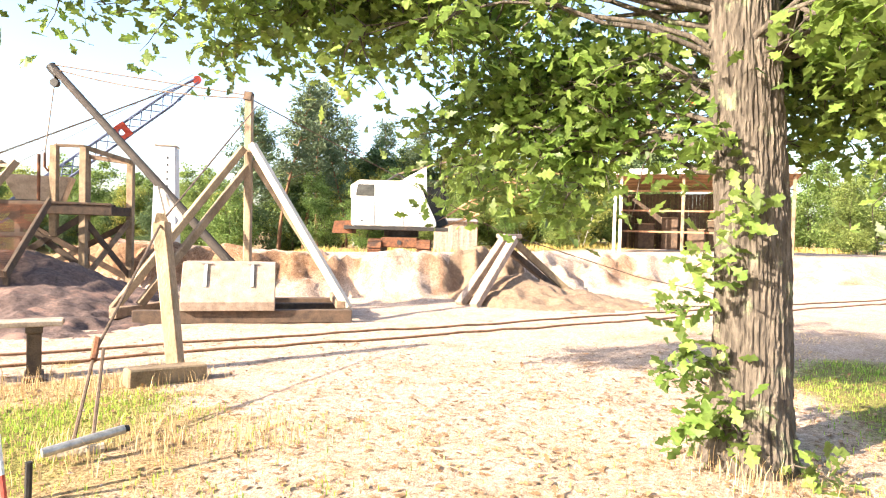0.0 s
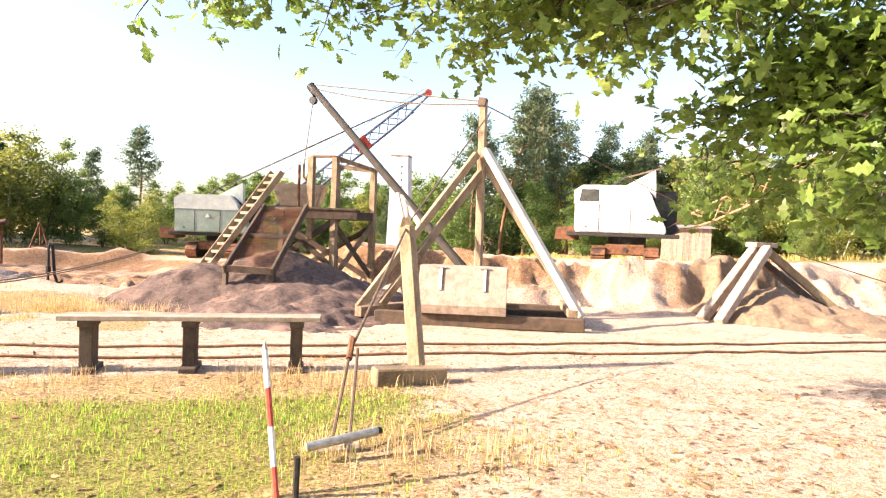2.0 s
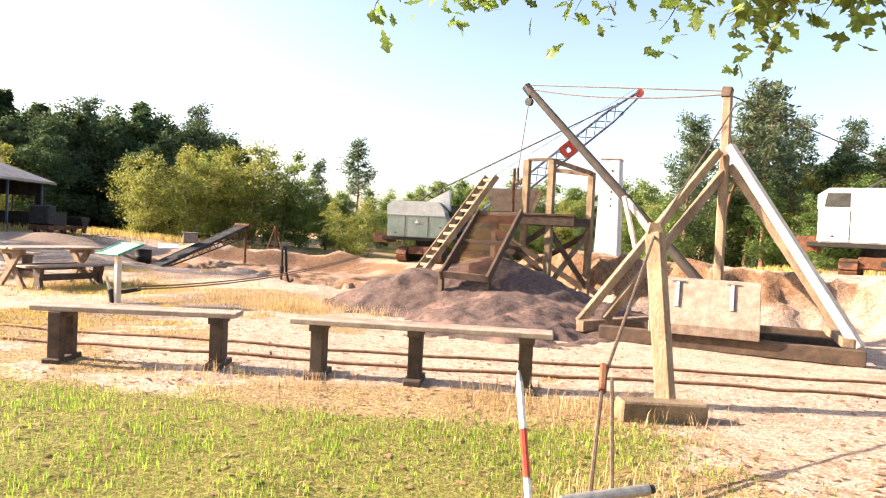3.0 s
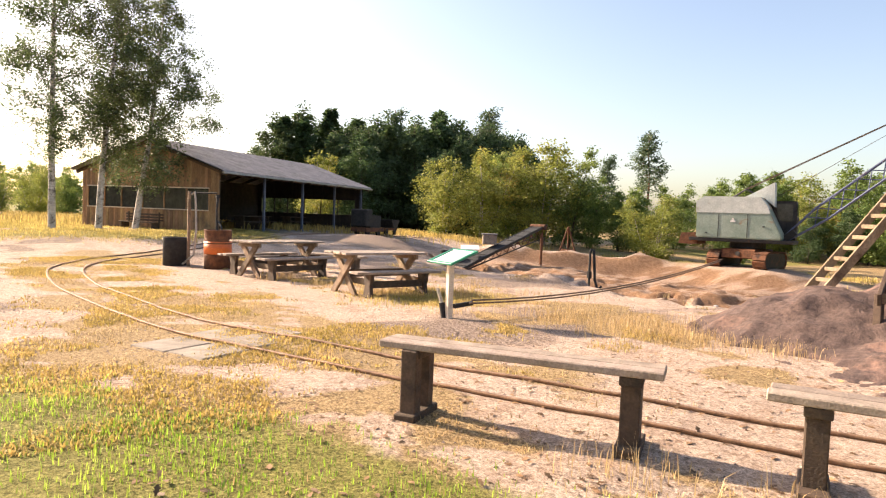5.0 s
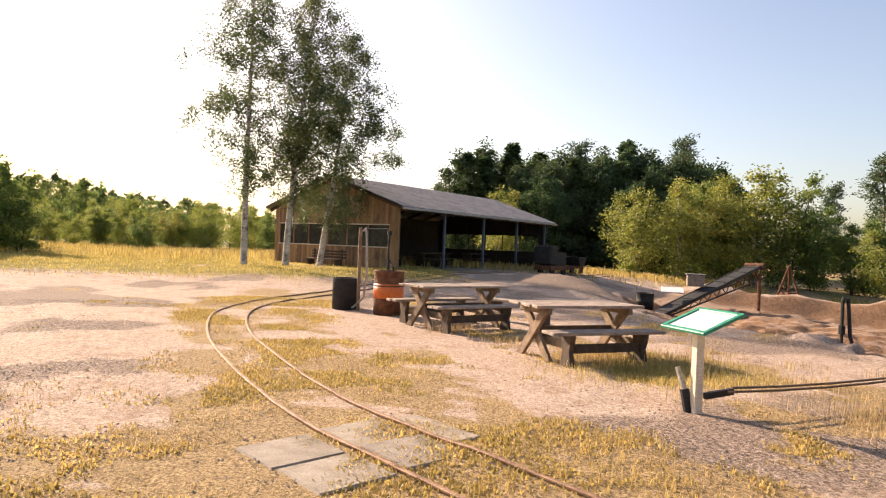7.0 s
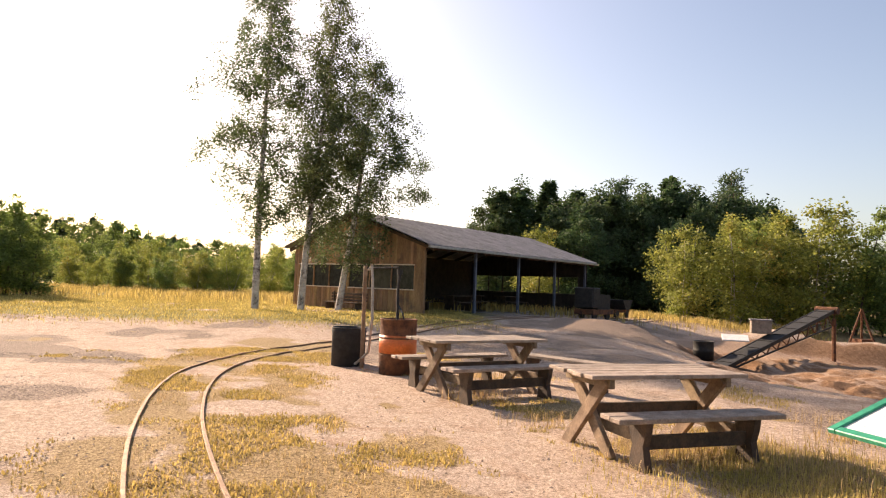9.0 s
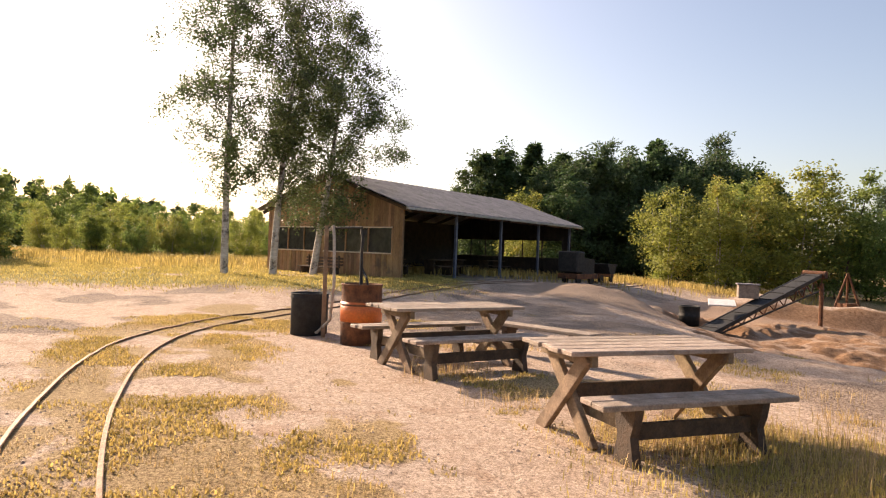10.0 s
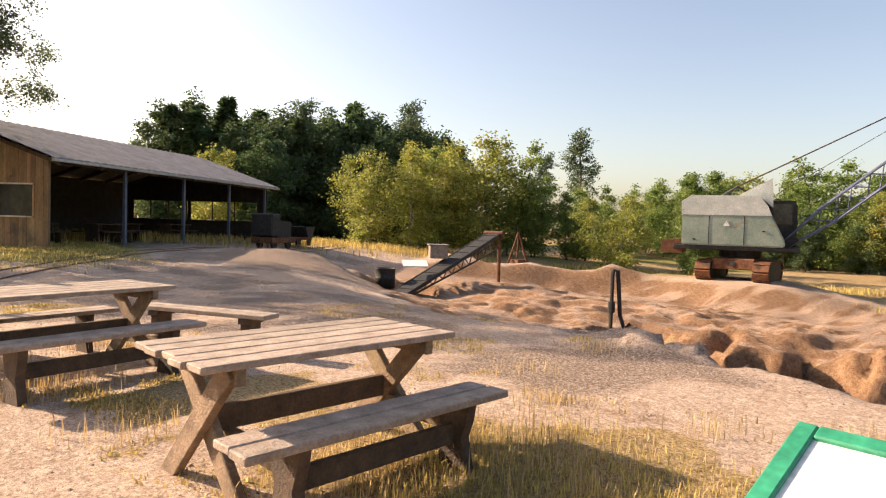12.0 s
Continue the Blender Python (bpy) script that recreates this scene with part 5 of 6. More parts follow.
    part("anchor_tube", tube([(-0.1, -0.22, -0.1), (-0.16, -0.26, 0.22)], 0.045, 10), BLACKSTEEL, w)
    part("grey_sleeve", tube([(-0.16, -0.26, 0.22), (-0.22, -0.30, 0.42)], [0.03, 0.024], 8), HOSE, w)
    for x, y in ((-12.3, 13.4), (-12.5, 13.55)):
        s = part("white_stake", beam((0, 0, -0.1), (0.06, 0.02, 0.55), 0.09, 0.05, up=(1, 0, 0)), WHITE)
        s.matrix_world = pose(x, y, H(x, y))
        tagged(s, "short white painted stake in the sand", "stake", "white stakes")
    # bent pipe in the pit
    x, y = -21.0, 18.0
    z = H(x, y)
    h = thing("bent_pipe_stand", pose(x, y, z, 0, 0, 40), "dark bent pipe stand in the pit", "pipe stand")
    top = 0.45 - z
    part("upright", tube([(0, 0, -0.3), (0, 0, top)], 0.045, 8), BLACKSTEEL, h)
    part("bent_hose", tube([(0, 0, top - 0.05), (0.03, 0, top + 0.06), (0.12, 0, top + 0.04), (0.15, 0, top - 0.3), (0.2, 0, top - 1.0), (0.3, 0, top - 1.3), (0.45, 0, top - 1.2)], 0.05, 8), RUBBER, h)
    part("coupling", tube([(0, 0, top - 0.95), (0, 0, top - 0.7)], 0.085, 8), BLACKSTEEL, h)
    # tripod with a hanging bucket
    x, y = -38.6, 31.8
    t = thing("bucket_tripod", pose(x, y, H(x, y)), "rusty tripod with a hanging grab bucket", "tripod")
    for a in (0.3, 2.4, 4.5):
        part("leg", tube([(0.9 * math.cos(a), 0.9 * math.sin(a), -0.1), (0, 0, 2.4)], 0.055, 6), RUST, t)
    part("grab_bucket", prism([(-0.5, 0.1), (0.5, 0.1), (0.42, 0.85), (-0.3, 0.85)], 0.8), RUST, t)
    # drum, bin, standpipes
    d = make_drum("oil_drum", -19.78, 5.3, 0.31, 0.93, (0.35, 0.66), RUST, "rusty oil drum with a wide orange band", "oil drum")
    band(0.3175, 0.36, 0.66, ORANGE, d, label="orange painted band")
    part("hand_pump", tube([(-0.12, 0.0, 0.5), (-0.15, -0.02, 1.4), (-0.14, 0.0, 1.7)], [0.03, 0.025, 0.03], 8), BLACKSTEEL, d)
    part("pump_head", tube([(-0.14, 0, 1.68), (-0.14, 0, 1.76)], 0.05, 10), BLACKSTEEL, d)
    part("pump_lever", tube([(-0.15, 0, 1.15), (0.02, 0.06, 1.02), (0.14, 0.1, 0.8)], 0.018, 6), BLACKSTEEL, d)
    b = make_drum("black_bin", -20.95, 4.52, 0.31, 0.7, (0.9,), RUBBER, "black plastic water bin beside the drum", "bin")
    st = thing("standpipe", pose(-20.55, 4.75, H(-20.5, 4.8)), "wooden standpipe with hanging grey hose", "standpipe")
    part("stake", box((0.07, 0.07, 1.85), (0, 0, 0.9)), WOOD, st)
    part("hose", tube([(0.06, 0.05, 1.75), (0.13, 0.1, 1.82), (0.18, 0.12, 1.6), (0.2, 0.14, 0.9), (0.16, 0.1, 0.3), (-0.1, -0.1, 0.06), (-0.55, -0.4, 0.03)], 0.025, 8), HOSE, st)
    part("top_rail", tube([(0, 0, 1.78), (0.45, 0.55, 1.8)], 0.018, 6), BLACKSTEEL, st)
    lb = make_bench((-19.2, 7.28), (-17.72, 8.2), (0.15, 0.85), 0.46)
    tagged(lb, "sunlit plank bench behind the picnic tables")
    # small locomotive with a tipper wagon in front of the shed
    x, y = -39.4, 17.4
    l = thing("small_locomotive", pose(x, y, H(x, y), 0, 0, 131), "small black narrow gauge locomotive before the shed", "locomotive")
    part("hood", prism([(-0.9, 0.45), (0.5, 0.45), (0.5, 1.25), (-0.75, 1.3), (-0.9, 1.1)], 0.9), BLACKSTEEL, l)
    part("cab_frame", box((0.8, 1.0, 1.0), (-1.1, 0, 1.1), bevel=0.05), BLACKSTEEL, l)
    part("radiator", box((0.08, 0.7, 0.7), (0.55, 0, 0.85)), GALV, l)
    part("frame", box((2.4, 1.0, 0.25), (-0.3, 0, 0.42), bevel=0.02), RUST, l)
    for u in (-1.0, 0.4):
        for v in (-0.34, 0.34):
            part("wheel", tube([(u, v - 0.05, 0.25), (u, v + 0.05, 0.25)], 0.24, 16), BLACKSTEEL, l)
    g = thing("tipper_wagon", pose(x - 1.6, y + 1.75, H(x - 1.6, y + 1.75), 0, 0, 131), "rusty flat tipper wagon behind the locomotive", "wagon")
    part("tub", prism([(-0.6, 0.95), (0.6, 0.95), (0.25, 0.45), (-0.25, 0.45)], 1.3, m=pose(0, 0, 0, 0, 0, 0)), BLACKSTEEL, g)
    part("frame", box((1.8, 0.7, 0.15), (0, 0, 0.36)), RUST, g)
    for u in (-0.6, 0.6):
        for v in (-0.32, 0.32):
            part("wheel", tube([(u, v - 0.04, 0.2), (u, v + 0.04, 0.2)], 0.2, 14), BLACKSTEEL, g)


make_track()
make_slabs()
make_bench((-6.02, 5.86), (-3.95, 7.13), (0.1, 0.48, 0.9), 0.545)
make_bench((-8.06, 4.42), (-6.55, 5.62), (0.13, 0.9), 0.545, True)
make_table(-14.87, 7.25, 98.5, benches=(-1,))
make_table(-18.0, 6.27, 110, 1.9, 0.86, 0.77)
make_sign(-11.67, 7.01, 4)
make_derrick()
make_tower()
make_small_frame()
gravel_heap("gravel_heap", [(-7.75, 12.2, 2.3, 1.05), (-8.75, 11.2, 1.7, 0.78), (-6.9, 11.2, 1.9, 0.5), (-6.3, 10.3, 1.6, 0.22), (-6.2, 12.6, 1.4, 0.35)], GRAVEL, "dark gravel heap under the wire screen", (-11.5, -3.8, 8.0, 15.5))
gravel_heap("gravel_heap", [(1.35, 15.35, 1.7, 0.62), (2.2, 15.3, 1.9, 0.30)], GRAVEL_BROWN, "brown gravel heap under the timber trestle", (-1.2, 4.8, 12.6, 18), seed=8)
make_excavator(pose(-26.75, 34.55, H(-26.7, 34.5) - 0.02, 0, 0, 28), GREENPAINT, PALEROOF, LATTICE, "faded green cable excavator with lattice boom", (-15.7, 40.4, 10.3), 1.2, 78, 0.62)
make_excavator(pose(-2.42, 31.05, H(-2.4, 31) + 0.02, 0, 0, 3), WHITEPAINT, WHITE, LATTICE_RUST, "white cable excavator with a low lattice boom", (10.5, 30.0, 7.6), 1.08, 87, rear_window=True)
make_chimney()
make_shed()
make_shed_right()
make_conveyor()
make_clutter()


# ---- trees ----
def leaf_mesh(name, centres, normals_up, size, outline, rng, jitter=0.5, droop=0.3):
    """Vertices and faces of one leaf at each centre; outline in the leaf's plane, unit size."""
    n, k = len(centres), len(outline)
    o = np.array(outline)
    a = rng.normal(size=(n, 3))
    a[:, 2] = a[:, 2] * jitter - droop
    a /= np.linalg.norm(a, axis=1)[:, None]
    b = rng.normal(size=(n, 3)) + normals_up
    b -= (b * a).sum(1)[:, None] * a
    b /= np.linalg.norm(b, axis=1)[:, None]
    c = np.cross(a, b)
    s = size * rng.uniform(0.65, 1.3, n)[:, None, None]
    v = centres[:, None, :] + s * (o[None, :, 0, None] * a[:, None, :] + o[None, :, 1, None] * c[:, None, :] + o[None, :, 2, None] * b[:, None, :])
    return v.reshape(-1, 3), np.arange(n * k).reshape(n, k)


DIAMOND = [(0, 0, 0), (0.45, 0.32, 0.08), (1, 0, -0.06), (0.45, -0.32, 0.08)]
CLUMP = [(0, 0.1, 0), (0.25, 0.42, 0.1), (0.7, 0.36, 0.0), (1, 0.02, -0.12), (0.6, -0.4, 0.05), (0.2, -0.3, 0.1)]
NEEDLE = [(0, 0.06, 0), (0.5, 0.16, 0.03), (1, 0, -0.1), (0.5, -0.16, 0.03)]
OAKLEAF = [(0, 0.0, 0), (0.22, 0.12, 0.02), (0.3, 0.08, 0.02), (0.45, 0.26, 0.03), (0.55, 0.14, 0.02), (0.72, 0.3, 0.02), (0.82, 0.14, 0), (1, 0.06, -0.06),
           (1, -0.06, -0.06), (0.84, -0.16, 0), (0.7, -0.28, 0.02), (0.56, -0.13, 0.02), (0.42, -0.25, 0.03), (0.3, -0.08, 0.02), (0.2, -0.1, 0.02)]


def limb(bm, p, d, length, r, rng, sag=0.0, n=6, sides=6, wander=0.18):
    """A wandering tapered limb; returns its points."""
    pts, q, d = [Vector(p)], Vector(p), Vector(d).normalized()
    for i in range(n):
        d = (d + Vector(rng.normal(size=3)) * wander + Vector((0, 0, -sag))).normalized()
        q = q + d * length / n
        pts.append(q.copy())
    tube(pts, [r * (1 - 0.85 * i / n) for i in range(n + 1)], sides, bm=bm, cap=False)
    return pts


def broad_tree(name, h, spread, leaves, size, bark, leaf, seed, trunk_r=0.12, base=0.25, limbs=14, label="", category="tree", multi=1, top=0.55, airy=0.35, outline=CLUMP, lean=0.0):
    """A leafy tree at the origin: trunk(s), limbs and leaves massed round the limb ends."""
    rng = np.random.default_rng(seed)
    t = thing(name, Matrix(), label, category)
    bm, ends = bmesh.new(), []
    for s in range(multi):
        a = rng.uniform(0, math.tau)
        d = Vector((math.cos(a) * (0.22 if multi > 1 else 0.03) + lean, math.sin(a) * (0.22 if multi > 1 else 0.03), 1))
        pts = limb(bm, (0.1 * s * math.cos(a), 0.1 * s * math.sin(a), -0.2), d, h * 0.95, trunk_r * (1 if s == 0 else 0.8), rng, 0, 10, 8, 0.035)
        for i in range(limbs):
            f = base + (0.97 - base) * (i + rng.uniform(0, 1)) / limbs
            j = min(int(f * 10), 9)
            p = pts[j].lerp(pts[j + 1], f * 10 - j)
            a = i * 2.4 + rng.uniform(-0.4, 0.4)
            prof = math.sin(math.pi * min(1, max(0.06, (f - base) / (1.02 - base))) ** top) ** 0.7
            ln = spread * prof * rng.uniform(0.75, 1.15)
            q = limb(bm, p, (math.cos(a), math.sin(a), rng.uniform(0.1, 0.7)), ln, trunk_r * 0.35 * (1.1 - f), rng, 0.05, 5, 4)
            ends += [(q[k], 0.22 * ln + 0.12) for k in (2, 3, 4, 5)]
        ends.append((pts[-1], spread * 0.18))
    part("trunk", bm, bark, t, smooth=True)
    e = np.array([tuple(p) for p, _ in ends])
    w = np.array([r for _, r in ends])
    idx = rng.choice(len(e), leaves, p=w / w.sum())
    c = e[idx] + rng.normal(size=(leaves, 3)) * (w[idx] * airy * 2)[:, None] * np.array([1, 1, 0.75])
    c[:, 2] = np.maximum(c[:, 2], h * base * 0.5)
    v, f = leaf_mesh("crown", c, np.array([0, 0, 0.8]), size, outline, rng)
    mesh_part("crown", v.tolist(), f.tolist(), leaf, t)
    return t


def conifer(name, h, spread, leaf, bark, seed, base=0.06, whorls=26, label="", density=1.0):
    rng = np.random.default_rng(seed)
    t = thing(name, Matrix(), label, "tree")
    part("trunk", tube([(0, 0, -0.2), (0, 0, h * 0.5), (0, 0, h)], [h * 0.014, h * 0.009, 0.02], 7), bark, t)
    cs, ds = [], []
    for i in range(whorls):
        f = base + (1 - base) * i / whorls
        r = spread * (1 - f) ** 1.1 * rng.uniform(0.8, 1.1) + 0.12
        for k in range(int((8 + 5 * (1 - f)) * density)):
            a = rng.uniform(0, math.tau)
            rr = r * rng.uniform(0.7, 1.12)
            for u in np.arange(0.10, 1.02, 0.085):
                cs.append((math.cos(a) * rr * u, math.sin(a) * rr * u, h * f - 0.16 * rr * u + rng.normal() * 0.12))
                ds.append((math.cos(a), math.sin(a), -0.15))
    cs, ds = np.array(cs), np.array(ds)
    n = len(cs)
    ds = ds + rng.normal(size=ds.shape) * 0.45
    ds /= np.linalg.norm(ds, axis=1)[:, None]
    o = np.array(NEEDLE)
    up = np.tile([0, 0, 1.0], (n, 1)) + rng.normal(size=(n, 3)) * 0.4
    sd = np.cross(ds, up)
    sd /= np.linalg.norm(sd, axis=1)[:, None]
    up = np.cross(sd, ds)
    s = (spread * 0.21 * rng.uniform(0.6, 1.2, n))[:, None, None]
    v = cs[:, None, :] + s * (o[None, :, 0, None] * ds[:, None, :] + 1.6 * o[None, :, 1, None] * sd[:, None, :] + o[None, :, 2, None] * up[:, None, :])
    mesh_part("crown", v.reshape(-1, 3).tolist(), np.arange(n * 4).reshape(n, 4).tolist(), leaf, t)
    return t


def pine(name, h, seed, spread=2.2, base=0.45, label=""):
    """A pine: bare trunk, level limbs, tufts of needles."""
    rng = np.random.default_rng(seed)
    t = thing(name, Matrix(), label, "tree")
    bm = bmesh.new()
    pts = limb(bm, (0, 0, -0.2), (0.02, 0.02, 1), h, h * 0.014, rng, 0, 10, 8, 0.04)
    tufts = []
    for i in range(26):
        f = base + (0.98 - base) * i / 26
        j = min(int(f * 10), 9)
        p = pts[j].lerp(pts[j + 1], f * 10 - j)
        a = i * 2.4 + rng.uniform(-0.6, 0.6)
        ln = spread * (1.15 - 0.85 * (f - base) / (1 - base)) * rng.uniform(0.55, 1.1)
        q = limb(bm, p, (math.cos(a), math.sin(a), 0.25), ln, 0.035, rng, -0.04, 5, 4, 0.14)
        tufts += [tuple(x) for x in q[2:]] + [tuple(x + Vector(rng.normal(size=3)) * 0.22) for x in q[2:]]
    part("trunk", bm, BARK_PINE, t, smooth=True)
    e = np.array(tufts)
    m = len(e) * 16
    c = np.repeat(e, 16, 0) + rng.normal(size=(m, 3)) * np.array([0.26, 0.26, 0.13])
    v, f = leaf_mesh("crown", c, np.array([0, 0, 0.6]), 0.34, NEEDLE, rng, 0.7, -0.25)
    mesh_part("crown", v.tolist(), f.tolist(), L_PINE, t)
    return t


def plant(proto, x, y, h_proto, h, rng, group):
    s = max(h, 1.0) / h_proto
    m = pose(x, y, H(x, y) - 0.1, 0, 0, rng.uniform(0, 360))
    o = copy_thing(proto, m)
    o.scale = (s * rng.uniform(0.9, 1.15), s * rng.uniform(0.9, 1.15), s)
    o["group"] = group
    return o


def make_woods():
    rng = np.random.default_rng(11)
    spruce = [conifer("spruce_tree", 13, 4.0, L_DARK, BARK_DARK, 50 + i, label="dark spruce in the far wood") for i in range(2)]
    pines = [pine("pine_tree", 12, 60 + i, label="tall pine with a bare trunk and tufted crown") for i in range(3)]
    bush = [broad_tree("birch_bush", 6, 1.5, 9500, 0.14, BARK_BIRCH, L_BUSH, 70 + i, 0.05, 0.12, 15, "yellowing bushy birch at the edge of the pit", multi=3, outline=DIAMOND, airy=0.36) for i in range(2)]
    green = [broad_tree("young_tree", 6, 1.45, 9500, 0.14, BARK_DARK, L_GREEN, 80 + i, 0.06, 0.08, 15, "green young broadleaf tree", multi=2, outline=DIAMOND, airy=0.36) for i in range(3)]
    dark = [broad_tree("woodland_tree", 12, 3.4, 9000, 0.30, BARK_DARK, L_DARK, 90 + i, 0.16, 0.10, 24, "dark leafy tree in the far wood", outline=DIAMOND, airy=0.34) for i in range(2)]
    belt = [broad_tree("belt_tree", 9, 3.2, 2600, 0.5, BARK_DARK, L_GREEN, 95 + i, 0.12, 0.06, 16, "far tree in the belt round the site", multi=2, outline=CLUMP, airy=0.5) for i in range(2)]
    protos = spruce + pines + bush + green + dark + belt
    rows = [(spruce, 13, SPRUCE[:6], "far wood"), (dark, 12, SPRUCE[6:], "far wood"), (dark, 12, DARKWOOD, "far wood"), (bush + green[:1], 6, BUSHES, "bushes by the pit"), (green, 6, GREENS, "young trees"), (green, 6, GREENS_RIGHT, "young trees"), (pines, 12, PINES, "pines")]
    for kinds, hp, places, group in rows:
        for i, (x, y, top) in enumerate(places):
            plant(kinds[i % len(kinds)], x, y, hp, top - H(x, y), rng, group)
    # the edge of the wood north of the pit, from low birches to taller trees
    for i in range(60):
        x = -50 + 66 * (i + rng.uniform(0, 1)) / 60
        y = 58 + rng.uniform(-5, 7) - 0.10 * (x + 20)
        top = rng.uniform(4.5, 7.0) + 2.4 * float(smooth(-22, -12, x))
        kinds = (green + bush) if i % 3 else dark
        plant(kinds[int(rng.integers(0, len(kinds)))], x, y, 12 if kinds is dark else 6, top, rng, "edge of the north wood")
    # a far belt of wood that closes the view all round
    for a in np.arange(0, 360, 2.6):
        r = rng.uniform(95, 140)
        x, y = -10 + r * math.cos(radians(a)), 15 + r * math.sin(radians(a))
        plant(belt[int(rng.integers(0, 2))], x, y, 9, rng.uniform(5, 9.5), rng, "far belt of trees")
    for p in protos:
        for o in (*p.children_recursive, p):
            bpy.data.objects.remove(o)


SPRUCE = [(-71.3, 20.8, 11.5), (-70, 22.5, 11), (-72, 26, 13), (-74, 30, 12.5), (-67, 31, 11), (-70, 38.5, 13.8), (-67, 42.5, 12.8), (-68, 47, 12.4), (-66, 25, 10), (-64, 40.5, 11), (-71.0, 20.6, 12.0), (-72.7, 23.5, 13.4), (-74, 25.5, 12.0), (-73.5, 27.5, 12.2), (-76.3, 31.5, 12.6), (-71.5, 41.1, 14.0), (-70.9, 45.8, 13.6), (-72.5, 50.5, 13.2), (-68.5, 39, 13.0)]
DARKWOOD = [(-111, -37.8, 11.5), (-112, -34.6, 10.5), (-118, -33, 11.6), (-119, -29, 10.2), (-125, -26.5, 9.6), (-126, -22.3, 9.4), (-127, -18, 8.6), (-131, -14, 8.6), (-108, -41, 11), (-115, -36, 10), (-121, -31, 10), (-104, -44, 10.5), (-122, -24.5, 8.8), (-129, -10, 8.2), (-100, -47, 10),
            (-71.5, 32.4, 12.9), (-72.0, 36.0, 13.6), (-69.1, 37.3, 13.6), (-68.7, 41.8, 13.2), (-66, 29, 11), (-70, 30, 12.4), (-68, 27, 11), (-68, 34.5, 12.6), (-66, 39, 12), (-66, 46, 11.5), (-60, 33, 8.5), (-58, 41, 8.5), (-66, 34, 11.5), (-63, 38, 10.5), (-64, 44, 11), (-62, 26, 9.5), (-75, 29, 13), (-64, 48, 10),
            (-4.0, 56, 9.5), (-6.7, 53.4, 9.0), (2, 52, 9), (6.5, 48.5, 9), (14, 47, 9), (9.2, 46.5, 9)]
BUSHES = [(-61.0, 20.8, 7.4), (-49.1, 27.9, 6.8), (-48.8, 32.1, 7.7), (-49.2, 34.9, 8.3), (-46.1, 35.5, 8.6), (-44.8, 37.0, 8.3), (-47, 30, 7.2), (-35.7, 36.8, 4.0), (-55.9, -7.0, 3.2), (-58.2, -5.2, 3.8),
          (-56.6, -2.6, 3.9), (-66.8, -1.4, 4.2), (-66.9, 0.6, 4.0), (-60.1, -10.8, 3.9), (1.3, 45.2, 8.0), (4.6, 42.9, 6.7), (7.8, 40.3, 5.7), (-50.7, 69.3, 8.2), (-41.4, 64.2, 7.6), (-52, -14, 4), (-63, -8, 4.4), (-65.8, -16, 4.0), (-58.8, -12.4, 3.2), (-59.2, -10.4, 3.8), (-62.5, -9.8, 4.9), (-58, -7.2, 3.6), (-60.3, -5.0, 3.9), (-58.6, -3.4, 3.4), (-61.1, -0.7, 4.6), (-63.3, 1.5, 4.4), (-62, 4.2, 4.2),
          (-70, -13, 5.0), (-72, -8, 5.2), (-71, -4, 5.4), (-74, 0, 5.6), (-73, 4, 5.4), (-70, -18, 5.0)]
GREENS = [(-44.3, 38.9, 6.0), (-42.5, 40.3, 4.6), (-44.3, 45.7, 5.3), (-46.6, 51.5, 6.0), (-42.3, 42.1, 3.9), (-52.1, 62.3, 7.5), (-45.8, 57.0, 6.1), (-46.1, 66.2, 8.2), (-41.4, 70.9, 8.2), (-33.9, 61.1, 8.6),
          (-32.7, 65.8, 7.5), (-36, 46, 4.2), (-33.0, 41.5, 4.2), (-44.9, 57.9, 7.4), (-41.5, 58.0, 6.9), (-36.7, 63.5, 7.7), (-31.3, 66.3, 7.4), (-24.6, 62.7, 8.0), (-20.4, 57.8, 7.2), (-28, 60, 6.6), (-45.0, -14.3, 6.1),
          (-44.1, -11.5, 5.8), (-47.4, -12.4, 5.2), (-40.6, -10.9, 5.4), (-42.8, -9.9, 5.0), (-39.8, -12.6, 5.4), (-43.6, -12.0, 5.6), (-78.2, -20.0, 8.0), (-83.8, -19.0, 8.2), (-84.8, -15.2, 7.0), (-90.3, -13.3, 7.0), (-85.9, -9.3, 6.6), (-81.4, -5.6, 6.0), (-88, -2, 6.5)]
GREENS_RIGHT = [(-13.7, 41.1, 4.8), (-15.8, 42.5, 4.4), (-18, 46, 5), (-5.9, 44.9, 5.1), (-5.3, 49.0, 6.7), (-8.5, 46, 6), (2.8, 43.1, 7.0), (6.3, 40.6, 6.4), (9.8, 41.9, 5.6), (3.8, 45.7, 6.9), (13.8, 44.8, 7.2),
                (22.1, 41.1, 7.6), (22.6, 38.5, 6.8), (22.9, 36.0, 6.5), (25.5, 34, 6.6), (27, 30, 6.5), (18, 43, 7), (-1.9, 43, 4.4), (0.6, 41.6, 4.2), (3.4, 40.6, 4.0), (6.0, 38.0, 3.6), (11.5, 40, 4.5), (16, 38, 6), (20, 33, 5)]
PINES = [(-62.2, 64.0, 13.1), (-13.8, 45.3, 9.9), (-12.5, 47.7, 12.2), (-10.2, 50.3, 12.8), (-12.1, 54.0, 12.4), (-7.7, 48.7, 8.6), (-5.7, 59.0, 11.4), (-3.6, 53.1, 10.0), (-1.9, 51.2, 9.0), (-9, 55, 11), (-16, 52, 9.5),
         (-75.2, 18.9, 9), (-69, 44.5, 14.6), (-70, 34, 14.0), (-53, 47, 8.5)]


